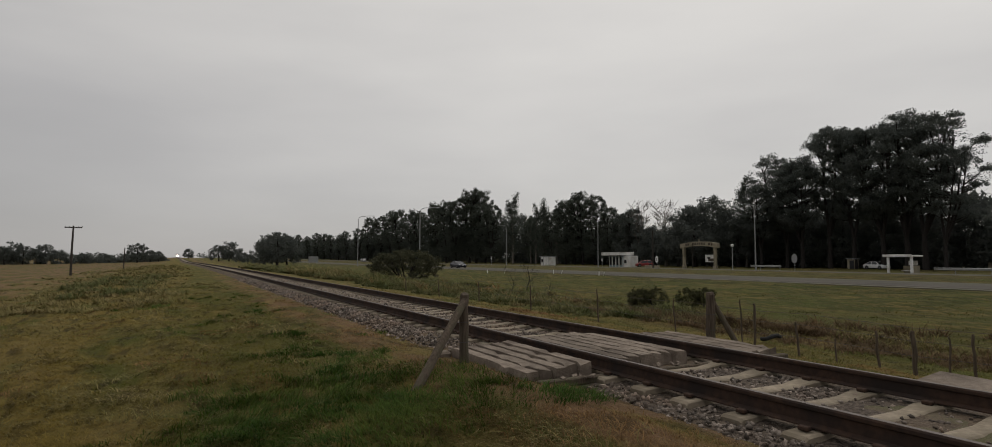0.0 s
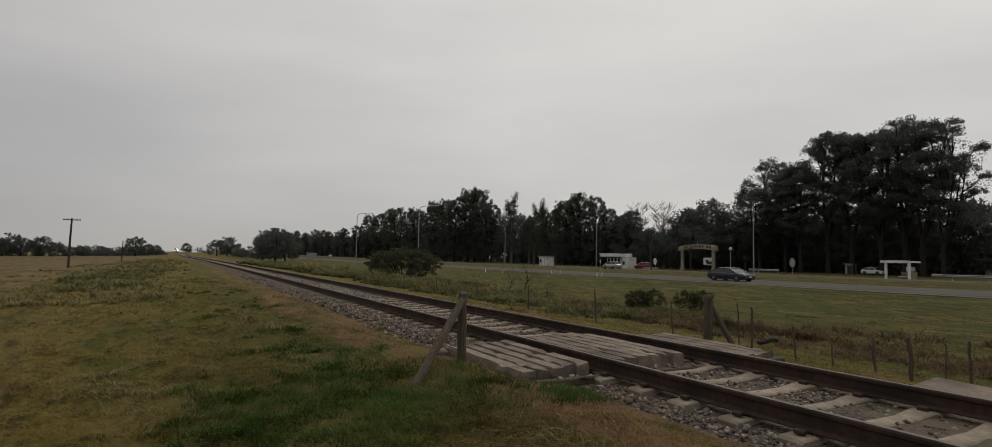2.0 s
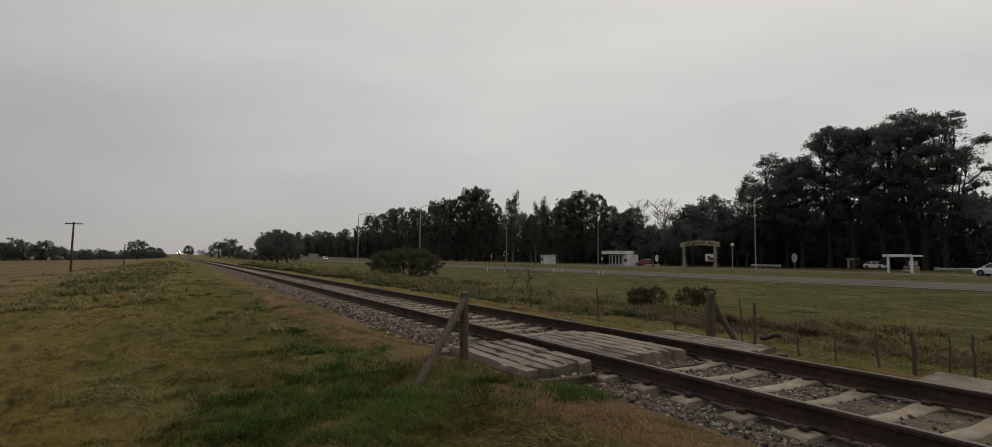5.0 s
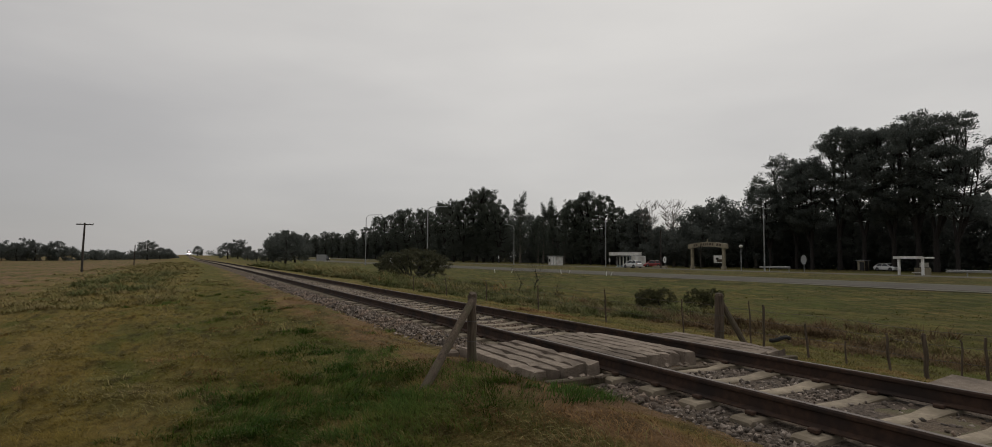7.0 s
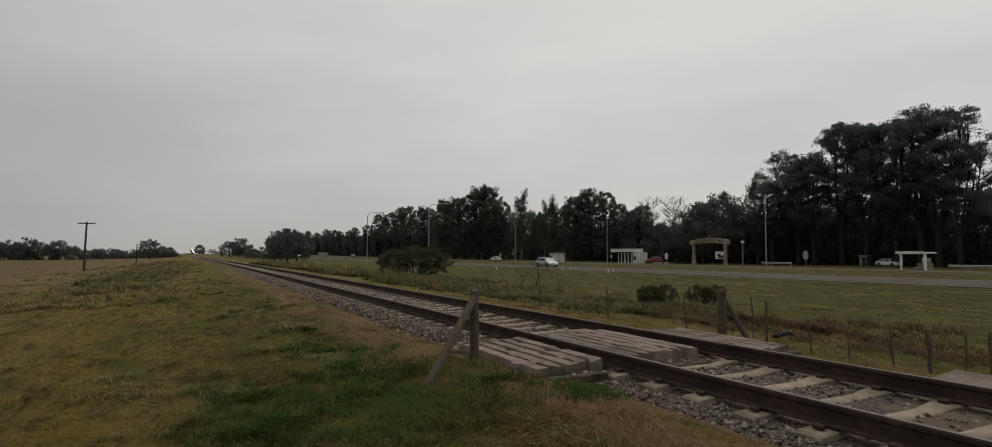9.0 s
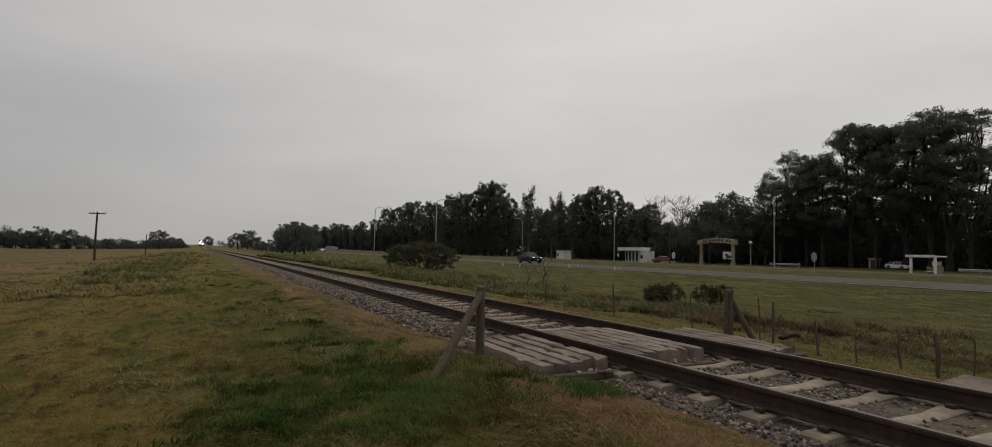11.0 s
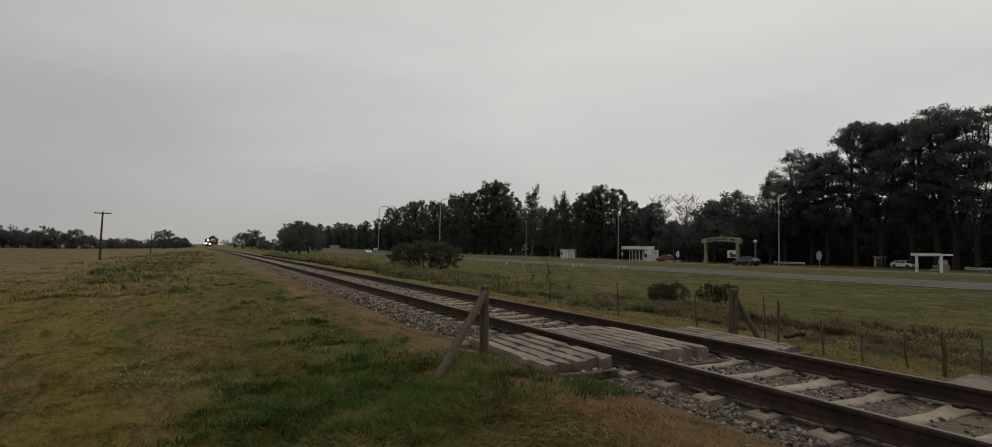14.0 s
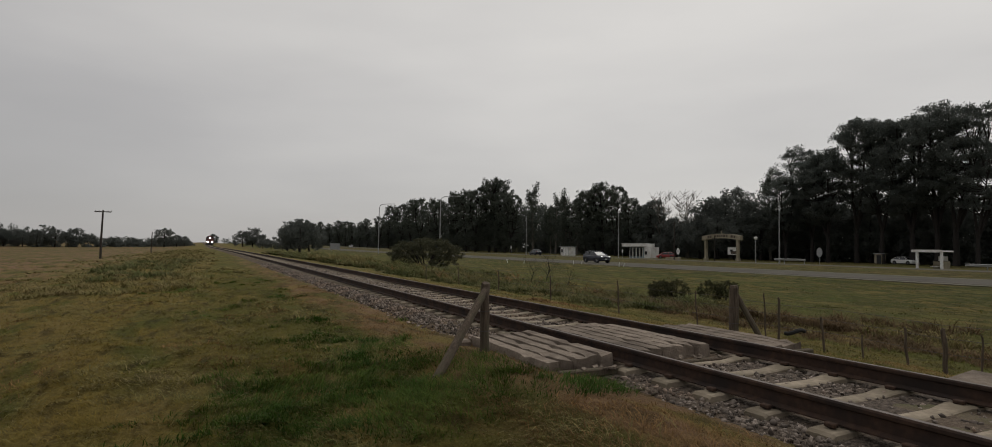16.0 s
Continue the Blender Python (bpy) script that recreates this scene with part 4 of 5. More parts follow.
def leaf_cloud(centres, radii, per, size, rng, flat=0.6):
    """Small leaf sprays filling clumps."""
    c = np.repeat(np.array(centres), per, 0)
    r = np.repeat(np.array(radii), per)
    n = len(c)
    d = rng.standard_normal((n, 3))
    d /= np.linalg.norm(d, axis=1)[:, None]
    p = c + d * (r * rng.random(n) ** 0.45)[:, None] * np.array([1, 1, flat])
    a = rng.standard_normal((n, 3))
    a /= np.linalg.norm(a, axis=1)[:, None]
    b = np.cross(a, rng.standard_normal((n, 3)))
    b /= np.linalg.norm(b, axis=1)[:, None]
    s = (np.repeat(np.broadcast_to(size, len(centres)), per) * rng.uniform(0.5, 1.3, n))[:, None]
    v = np.stack([p - a * s, p + b * s * 0.33, p + a * s, p - b * s * 0.33], 1).reshape(-1, 3)
    f = np.arange(n * 4).reshape(-1, 4)
    return v, f


def crown(parent, centres, radii, per, size, seed, mat, flat=0.6, label=""):
    v, f = leaf_cloud(centres, radii, per, size, np.random.default_rng(seed), flat)
    ob = from_arrays("crown", v, f, mat, "", "", parent, kind="")
    if label:
        ob["label"] = label
    return ob


def limbs(bm, rng, base, top, r, n, spread, z0=0.35, seg=6, rise_by=0.35):
    """A leaning trunk and limbs; returns the limb ends."""
    base, top = Vector(base), Vector(top)
    mid = base.lerp(top, 0.5) + Vector((rng.uniform(-0.4, 0.4), rng.uniform(-0.4, 0.4), 0))
    tube(bm, [base - Vector((0, 0, 0.4)), base.lerp(mid, 0.5), mid, mid.lerp(top, 0.6), top], [r * 1.3, r, r * 0.8, r * 0.5, r * 0.15], 8)
    ends = []
    for i in range(n):
        t = z0 + (1 - z0) * (i + rng.random()) / n
        p = base.lerp(mid, t * 2) if t < 0.5 else mid.lerp(top, t * 2 - 1)
        a = rng.uniform(0, 6.283)
        ln = spread * rng.uniform(0.6, 1.1) * (1.1 - 0.5 * t)
        e = p + Vector((math.cos(a) * ln, math.sin(a) * ln, ln * rise_by * rng.uniform(0.3, 1.5)))
        m2 = p.lerp(e, 0.5) + Vector((0, 0, -0.06 * ln))
        tube(bm, [p, m2, e], [r * 0.35 * (1.2 - t), r * 0.22 * (1.2 - t), r * 0.06], 5)
        ends.append((e, m2, t))
    return ends


def tree(kind, h, seed, label, category="tree", detail=64):
    """One tree at the origin; kinds differ in habit."""
    rng = random.Random(seed)
    name = {"pine": "pine_tree", "open": "pine_tree", "euca": "eucalyptus_tree", "slim": "slender_tree", "dome": "round_tree", "spread": "spreading_bush", "bare": "bare_tree"}[kind]
    t = thing(name, pose(0, 0, 0), label, category)
    bm = bmesh.new()
    cs, rs = [], []
    if kind in ("pine", "open", "euca"):
        # stems that part above the foot, and limbs that end in pads of foliage
        low, wide, belly, pads_n, lean = {"pine": (0.36, 0.215, 0.68, 84, 0.03), "open": (0.44, 0.25, 0.68, 54, 0.08), "euca": (0.10, 0.235, 0.52, 104, 0.03)}[kind]
        fork = Vector((0, 0, h * 0.22))
        tube(bm, [(0, 0, -0.4), (0.1, 0, h * 0.1), fork], [h * 0.022, h * 0.017, h * 0.014], 9)
        stems = []
        for k in range(4):
            a = k * 1.57 + rng.uniform(-0.5, 0.5)
            top = Vector((math.cos(a) * h * wide * 0.4, math.sin(a) * h * wide * 0.4 - lean * h, h * rng.uniform(0.8, 0.95)))
            mid = fork.lerp(top, 0.5) + Vector((math.cos(a), math.sin(a), 0)) * h * 0.03
            tube(bm, [fork, mid, top], [h * 0.012, h * 0.008, h * 0.002], 6)
            stems.append((mid, top))
        for i in range(pads_n):
            u = low + (1 - low) * ((i + rng.random()) / pads_n) ** 0.9
            env = math.sqrt(max(0.02, 1 - ((u - belly) / (1.03 - belly)) ** 2)) if u > belly else 0.6 + 0.4 * (u - low) / (belly - low)
            a, d = rng.uniform(0, 6.283), h * wide * env * rng.uniform(0.25, 1.0) ** 0.55 * rng.uniform(0.82, 1.12)
            c = Vector((math.cos(a) * d, math.sin(a) * d - lean * h * u * 1.2, h * u))
            mid, top = min(stems, key=lambda q: (q[1] - c).length)
            root = fork.lerp(mid, min(1, u * 1.2)) if u < 0.55 else mid.lerp(top, min(0.95, (u - 0.5) * 1.6))
            root.z = min(root.z, c.z - 0.1 * d)
            tube(bm, [root, root.lerp(c, 0.55) + Vector((0, 0, -0.03 * h * rng.random())), c], [h * 0.005, h * 0.0035, h * 0.001], 5)
            pr = h * (rng.uniform(0.045, 0.085) if kind != "euca" else rng.uniform(0.036, 0.066))
            for _ in range(6):
                b, e = rng.uniform(0, 6.283), pr * math.sqrt(rng.random())
                lift = rng.uniform(-0.22, 0.22) * pr if kind != "euca" else rng.uniform(-0.8, 0.8) * pr
                cs.append((c.x + e * math.cos(b), c.y + e * math.sin(b), c.z + lift + 0.1 * pr))
                rs.append(pr * rng.uniform(0.38, 0.62))
        part("trunk", bm, M["bark"], t)
        crown(t, cs, rs, detail, 0.0082 * h * (64 / detail) ** 0.5, seed, M["euca" if kind == "euca" else "pine"], 0.78 if kind != "euca" else 0.95)
    elif kind == "slim":
        ends = limbs(bm, rng, (0, 0, 0), (rng.uniform(-0.5, 0.5), 0, h * 0.97), h * 0.014, 46, h * 0.12, 0.12, rise_by=1.3)
        for e, m2, tt in ends:
            for q in (e, m2):
                cs.append((q.x, q.y, q.z + rng.uniform(-0.5, 0.8)))
                rs.append(h * rng.uniform(0.03, 0.06))
        part("trunk", bm, M["pale_bark"], t)
        crown(t, cs, rs, 50, 0.32, seed, M["euca"], 1.3)
    elif kind == "dome":
        limbs(bm, rng, (0, 0, 0), (0, 0, h * 0.8), h * 0.03, 14, h * 0.4, 0.2)
        for _ in range(140):
            a, b = rng.uniform(0, 6.28), math.asin(rng.uniform(-0.8, 1.0))
            d = rng.uniform(0.55, 1.0)
            cs.append((math.cos(a) * math.cos(b) * h * 0.55 * d, math.sin(a) * math.cos(b) * h * 0.55 * d, h * 0.47 + math.sin(b) * h * 0.48 * d))
            rs.append(h * rng.uniform(0.06, 0.11))
        part("trunk", bm, M["bark"], t)
        crown(t, cs, rs, detail, 0.021 * h * (90 / detail) ** 0.5, seed, M["shrub" if h < 2 else "dark"], 0.8)
    elif kind == "spread":
        for k in range(11):
            a, d = k * 0.571 + rng.uniform(-0.2, 0.2), rng.uniform(0.5, 1.15) * h
            e = Vector((math.cos(a) * d, math.sin(a) * d, h * rng.uniform(0.55, 0.85)))
            tube(bm, [(0.1 * math.cos(a), 0.1 * math.sin(a), -0.2), e * 0.35 + Vector((0, 0, -0.1 * h)), e * 0.7, e], [h * 0.035, h * 0.025, h * 0.018, h * 0.006], 6)
        for _ in range(330):
            a, q = rng.uniform(0, 6.28), rng.random() ** 0.5
            cs.append((math.cos(a) * q * h * 1.2, math.sin(a) * q * h * 1.2, h * (0.94 - 0.38 * q * q) - h * 0.62 * rng.random() ** 1.4))
            rs.append(h * rng.uniform(0.07, 0.14))
        part("trunk", bm, M["bark"], t)
        crown(t, cs, rs, 100, 0.026 * h, seed, M["bush"], 0.6)
    else:
        ends = limbs(bm, rng, (0, 0, 0), (0.4, 0.3, h), h * 0.016, 22 if h > 4 else 24, h * (0.3 if h > 4 else 0.55), 0.25 if h > 4 else 0.08, rise_by=0.9)
        for e, m2, tt in ends:
            for _ in range(7 if h > 4 else 2):
                q = m2.lerp(e, rng.uniform(0.1, 1.0))
                w = q + Vector((rng.uniform(-1, 1), rng.uniform(-1, 1), rng.uniform(0.2, 1.3))) * h * 0.10
                tube(bm, [q, q.lerp(w, 0.5) + Vector((0, 0, 0.1)), w], [0.0035 * h, 0.0025 * h, 0.001 * h], 4)
        part("trunk", bm, M["pale_bark" if h > 4 else "bark"], t)
    return t


def plant_out(proto, spots, group=""):
    """The first spot takes the original, the others copies: x, y, turn, scale."""
    for i, (x, y, turn, s) in enumerate(spots):
        z = float(land(x, y)) - 0.05
        m = Matrix.LocRotScale((x, y, z), Euler((0, 0, turn)), (s, s, s * (1 + 0.06 * math.sin(7 * x + y))))
        if i == 0:
            proto.matrix_basis = m
            ob = proto
        else:
            ob = copy_thing(proto, Matrix.Identity(4))
            ob.matrix_basis = m
        if group:
            ob["group"] = group


def make_trees():
    rng = random.Random(21)
    T = lambda: rng.uniform(0, 6.28)
    # tall pines beyond the bus shelter
    a = tree("pine", 26, 101, "tall dark pine with a dense cloud-like crown")
    b = tree("pine", 26, 202, "tall dark pine with a rounded billowing crown")
    plant_out(a, [(112, 72.0, T(), 0.98), (112, 62.0, T(), 1.04), (110, 76.5, T(), 0.88), (111, 80.6, T(), 0.80)], "pines by the highway")
    plant_out(b, [(112, 67.2, T(), 1.0), (112, 58.0, T(), 1.03), (108, 84.6, T(), 0.70)], "pines by the highway")
    c = tree("open", 26, 303, "tall pine with open flat layers of needles")
    plant_out(c, [(112, 55.2, 0.25, 1.03), (110.5, 51.4, 0.1, 0.72), (118, 86.8, T(), 0.90)], "pines by the highway")
    c2 = tree("open", 14, 304, "small pine with wide flat layers of needles")
    plant_out(c2, [(106, 121.5, T(), 1.05), (107, 126.0, T(), 1.0), (109, 132.0, T(), 1.0), (124, 36, T(), 0.7), (118, 26, T(), 0.65), (126, 47, T(), 0.72), (95, 719, T(), 2.0)], "small pines by the highway")
    # eucalyptus and mixed trees along the road
    e1 = tree("euca", 26, 401, "tall ragged eucalyptus with dark clumped foliage")
    e2 = tree("euca", 26, 502, "broad dark eucalyptus with uneven clumps")
    e4 = tree("euca", 26, 504, "dark eucalyptus in the far row along the highway", detail=26)
    close = [(98, 278, 0.93), (98, 266, 0.90), (100, 256, 0.97), (100, 247, 1.02), (100, 237, 0.96), (100, 227, 0.98), (104, 222, 1.06), (105, 217.5, 1.17), (106, 211, 0.95), (105, 204, 0.84),
             (109, 159, 0.82), (109, 154, 0.80), (109, 149.5, 0.80), (109, 143.5, 0.74), (109, 137, 0.60), (110, 131, 0.52), (110, 169, 0.66), (112, 186, 0.62)]
    far = [(97, 292, 1.0), (97, 308, 0.97), (97, 325, 1.0), (96, 348, 0.9), (96, 370, 0.78), (95, 398, 0.68), (95, 420, 0.70), (95, 445, 0.72), (95, 470, 0.78), (95, 496, 0.84), (95, 540, 0.78), (95, 587, 0.8),
           (95, 640, 0.84), (97, 690, 0.95), (98, 760, 1.1)]
    plant_out(e1, [(x, y, T(), s) for x, y, s in close[::2]], "eucalyptus along the highway")
    plant_out(e2, [(x, y, T(), s) for x, y, s in close[1::2]], "eucalyptus along the highway")
    plant_out(e4, [(x, y, T(), s) for x, y, s in far], "eucalyptus along the highway")
    s1 = tree("slim", 22, 601, "slender pale-stemmed tree with upright foliage")
    plant_out(s1, [(108, 192, T(), 1.14), (110, 179, T(), 0.88), (110, 172.5, T(), 0.93), (110, 165.5, T(), 0.85), (110, 182.5, T(), 0.74), (112, 91.5, T(), 0.80), (111, 176, T(), 0.8)], "slender trees")
    d1 = tree("dome", 15, 701, "dense round dark evergreen tree", detail=90)
    plant_out(d1, [(108, 124, T(), 0.76), (107, 96.5, T(), 1.16), (107, 102, T(), 0.98), (107, 107.5, T(), 0.72), (107, 115.5, T(), 0.74), (109, 91.5, T(), 0.84), (112, 140, T(), 0.7), (116, 152, T(), 0.75),
                   (117, 86.0, T(), 0.8), (118, 79.5, T(), 0.8), (118, 73.0, T(), 0.78), (119, 65.5, T(), 0.76), (119, 58.5, T(), 0.74), (123, 51.5, T(), 0.66), (124, 44, T(), 0.62), (125, 37, T(), 0.62), (124, 30, T(), 0.6)], "evergreens behind the gate")
    bt = tree("bare", 15, 801, "leafless pale winter tree")
    plant_out(bt, [(107, 111.5, T(), 1.02), (107, 120, T(), 0.98), (109, 114, T(), 0.9)], "bare trees")
    # strip between railway and road, and the left horizon
    d2 = tree("dome", 8, 702, "dark low spreading tree beside the railway", detail=60)
    plant_out(d2, [(21.5, 168, T(), 1.25), (25, 174, T(), 1.1), (19.5, 178, T(), 0.9), (14.5, 330, T(), 1.2), (19.5, 336, T(), 1.3), (24, 345, T(), 1.0), (22, 215, T(), 0.55), (20, 235, T(), 0.5), (19, 262, T(), 0.5), (24, 300, T(), 0.6)], "trees beside the railway")
    e3 = tree("dome", 9.5, 503, "small ragged tree on the open field", detail=16)
    plant_out(e3, [(-17.8, 280, T(), 0.92), (-13.6, 288, T(), 0.6), (-10.8, 292, T(), 0.5), (1, 560, T(), 0.9)], "field trees")
    d3 = tree("dome", 6.5, 703, "dark bushy tree in a distant belt", detail=24)
    plant_out(d3, [(-48 - 3.4 * i + rng.uniform(-2, 2), 262 + 2.2 * i + rng.uniform(-6, 6), T(), rng.uniform(0.8, 1.15)) for i in range(18)], "distant tree belt")
    plant_out(copy_thing(d3, pose(0, 0, 0)), [(-40 + 2.6 * i, 330 + 12 * i, T(), rng.uniform(0.35, 0.6)) for i in range(9)], "distant tree belt")
    # shrubs
    b1 = tree("spread", 3.1, 901, "dark olive spreading bush with bare twigs at its foot", "bush")
    plant_out(b1, [(19.7, 57.2, 0.4, 1.02)])
    b2 = tree("dome", 1.0, 902, "small dark rounded shrub by the wire fence", "shrub")
    plant_out(b2, [(16.6, 18.9, T(), 0.95), (17.1, 18.5, T(), 1.0), (16.9, 19.3, T(), 0.85), (19.4, 18.9, T(), 1.05), (19.8, 18.4, T(), 0.95)], "shrubs by the fence")
    bb = tree("bare", 1.9, 903, "leafless dead shrub in the ditch", "shrub")
    plant_out(bb, [(17.9, 30.4, T(), 0.95), (17.2, 30.9, T(), 0.7), (16.4, 25.6, T(), 0.5)], "dead shrubs")


make_trees()


def make_woods():
    """Undergrowth and farther trees that close the tree line."""
    rng = np.random.default_rng(55)
    n = 4000
    bearing = np.radians(rng.uniform(6.5, 50, n))
    back = rng.random(n)
    y = 110 / np.tan(bearing)
    x = 117 + 16 * back - 20 * np.clip((y - 230) / 120, 0, 1)
    top = np.interp(y, [0, 40, 50, 85, 100, 120, 137, 150, 160, 170, 200, 218, 250, 290, 330, 350, 398, 450, 500, 590, 720, 1000], [6, 8, 10, 10, 10, 9, 11, 15, 15, 13, 15, 21, 19, 19, 19, 17, 13, 14, 17, 16, 22, 30])
    # single crowns of uneven height along the line
    crowns = 0.80 + 0.28 * np.random.default_rng(8).random(90) ** 1.3
    step = (np.degrees(bearing) - 6.5) / 43.5 * 88
    crown = crowns[step.astype(int)] - 0.5 * np.abs(step % 1 - 0.5) ** 1.6
    z = top * rng.random(n) ** 0.9 * np.clip(crown, 0.4, 1.1)
    away = np.hypot(x, y)
    cs = np.stack([x, y, z - 0.4 + rise(y)], -1)
    v, f = leaf_cloud(cs, away * 0.008 * rng.uniform(0.7, 1.5, n), 50, away * 0.0026, rng, 0.85)
    n = 1300
    y2, x2 = rng.uniform(5, 120, n), 122 + rng.uniform(-5, 14, n)
    z2 = rng.random(n) ** 1.4 * np.interp(y2, [0, 40, 55, 90, 120], [7, 9, 13, 12, 9])
    v2, f2 = leaf_cloud(np.stack([x2, y2, z2], -1), 1.8 + rng.random(n), 60, 0.6, rng, 0.8)
    v, f = np.concatenate([v, v2]), np.concatenate([f, f2 + len(v)])
    from_arrays("woods", v, f, M["dark"], "dark undergrowth and far trees behind the roadside row", "woods")
    # belt on the open field's horizon
    n = 640
    k = rng.random(n)
    x, y = np.interp(k, [0, 0.55, 1], [-115, -46, -8]), np.interp(k, [0, 0.55, 1], [305, 268, 330]) + rng.uniform(-8, 8, n)
    z = rng.random(n) * np.interp(k, [0, 0.5, 0.6, 1], [10.6, 8.0, 4.4, 2.8]) * (0.8 + 0.2 * np.sin(x))
    v, f = leaf_cloud(np.stack([x, y, z - 0.7], -1), rng.uniform(0.8, 1.6, n), 46, 0.5, rng, 0.8)
    from_arrays("field_belt", v, f, M["dark"], "dark belt of bushes and trees across the field", "woods")
    n = 260
    y = 420 + 900 * rng.random(n)
    x = -16 - 0.012 * y + rng.uniform(-160, 130, n)
    u = x - bend(y)
    ok = (np.abs(u - 5.3) > 14) & (x < 34)
    cs = np.stack([x, y, rng.uniform(0.5, 3.5, n) + rise(y)], -1)[ok]
    v, f = leaf_cloud(cs, rng.uniform(2, 4.5, len(cs)), 40, 0.9, rng, 0.6)
    from_arrays("far_woods", v, f, M["dark"], "low dark scrub on the far horizon", "woods")


make_woods()

# ---------------------------------------------------------------- roadside


def ground_pose(x, y, turn=0, sink=0.05):
    return pose(x, y, float(land(x, y)) - sink, 0, 0, turn)


def telegraph_pole(x, y, h):
    t = thing("telegraph_pole", ground_pose(x, y), "old dark wooden telegraph pole with a single crossarm", "utility pole")
    part("pole", tubed([(0, 0, -0.5), (0.02, 0, h * 0.5), (0.10, 0.02, h)], [0.15, 0.13, 0.10], 9), M["pole_wood"], t)
    part("crossarm", boxed((0.1, 0, h - 0.22), (1.9, 0.11, 0.13), 0.01), M["pole_wood"], t)
    for dx in (-0.85, -0.45, 0.55, 0.95):
        part("insulator", tubed([(0.1 + dx, 0, h - 0.16), (0.1 + dx, 0, h - 0.04)], [0.03, 0.045], 7), M["galv"], t)


telegraph_pole(-13.3, 93.5, 6.5)
lone("utility_pole", tubed([(0, 0, -0.4), (0.03, 0, 2.2), (0.1, 0, 4.4)], [0.12, 0.11, 0.09], 8), M["pole_wood"], "short dark wooden pole standing in the open field", "utility pole", m=ground_pose(-11.6, 145))


def marker_stakes():
    """Short pale stakes that lean at the edge of the highway's slope."""
    for x, y, lean in ((36.2, 71.4, -18), (37.4, 68.9, 24), (40.7, 62.0, -12), (42.0, 62.2, 22), (41.4, 53.8, 4), (42.1, 53.9, 26)):
        lone("marker_stake", tubed([(0, 0, -0.2), (0, 0, 0.3), (0.01, 0, 0.5)], [0.035, 0.035, 0.025], 7), M["white"], "short leaning whitewashed marker stake on the verge", "stake",
             m=ground_pose(x, y, 0, 0.0) @ pose(0, 0, 0, lean, 0, 0), group="stakes along the verge")


marker_stakes()


def street_lamp(x, y, h, arm, group="highway lamps"):
    """Tall galvanised column with a curved outreach towards the road; arm is its reach along x."""
    t = thing("street_lamp", ground_pose(x, y), "tall grey steel street lamp with a curved arm", "street lamp", group)
    part("column", tubed([(0, 0, -0.2), (0, 0, h * 0.45), (0, 0, h - 1.0)], [0.12, 0.10, 0.085 if arm > 0 else 0.06], 9), M["galv"], t)
    part("base", tubed([(0, 0, 0), (0, 0, 0.5)], [0.15, 0.13], 9), M["galv"], t)
    part("arm", tubed([(0, 0, h - 1.05), (arm * 0.06, 0, h - 0.5), (arm * 0.22, 0, h - 0.18), (arm * 0.6, 0, h - 0.02), (arm, 0, h + 0.06)], [0.085 if arm > 0 else 0.06, 0.06, 0.06, 0.055, 0.05], 8), M["galv"], t)
    bm = boxed((arm * 1.12, 0, h + 0.05), (0.75, 0.28, 0.14), 0.05)
    part("lantern", bm, M["galv"], t, "flat grey lantern head")


for _x, _y, _h, _a in ((38.5, 149, 12.9, 3.4), (38.5, 104, 11.7, 3.2), (86, 157, 12.0, -2.4), (86, 112, 12.0, -2.4), (86, 68.5, 11.2, -1.9)):
    street_lamp(_x, _y, _h, _a)


def plain_pole(x, y, h, r, label, lamp=False):
    t = thing("light_post" if lamp else "utility_pole", ground_pose(x, y), label, "post")
    part("pole", tubed([(0, 0, -0.3), (0, 0, h * 0.5), (0, 0, h)], [r, r * 0.9, r * 0.75], 8), M["galv"] if lamp else M["pole_wood"], t)
    if lamp:
        part("lantern", tubed([(0, 0, h), (0, 0, h + 0.1), (0, 0, h + 0.4), (0, 0, h + 0.5)], [0.12, 0.28, 0.3, 0.1], 10), M["white"], t, "pale round lantern")
    else:
        part("crossarm", boxed((0, 0, h - 0.4), (0.1, 1.3, 0.1), 0.01), M["pole_wood"], t)


plain_pole(86, 93.5, 8.0, 0.14, "grey wooden utility pole beside the road")
plain_pole(86, 73.3, 4.1, 0.08, "slim post lamp with a pale lantern by the gate", True)
plain_pole(91, 87.5, 5.0, 0.09, "bare dark pole inside the gateway")


def round_sign(x, y, h, w, label, dot=False):
    t = thing("road_sign", ground_pose(x, y, 0), label, "road sign")
    part("post", tubed([(0, 0, -0.2), (0, 0, h)], 0.04, 7), M["galv"], t)
    bm = bmesh.new()
    n = 20
    for dx, flip in ((-0.05, True), (-0.06, False)):
        ring = [bm.verts.new((dx, w / 2 * math.cos(2 * math.pi * k / n), h - w * 0.55 + w * 0.75 * math.sin(2 * math.pi * k / n))) for k in range(n)]
        bm.faces.new(ring if flip else ring[::-1])
    bm.verts.ensure_lookup_table()
    for k in range(n):
        bm.faces.new((bm.verts[k], bm.verts[(k + 1) % n], bm.verts[n + (k + 1) % n], bm.verts[n + k]))
    part("sign_face", bm, M["galv" if not dot else "white"], t, "pale sheet-metal disc")
    if dot:
        part("symbol", boxed((-0.066, 0, h - w * 0.55), (0.006, w * 0.2, w * 0.6)), M["bars"], t)


round_sign(84.3, 60.0, 2.5, 0.98, "round grey back of a road sign on a post")
round_sign(84.3, 90.5, 2.3, 0.9, "small white round road sign with a dark mark", True)
round_sign(84.5, 164, 2.6, 0.7, "small white sign on a thin post by the far road", True)
round_sign(84.5, 108.5, 1.9, 0.5, "small dark-marked sign near the kiosk", True)


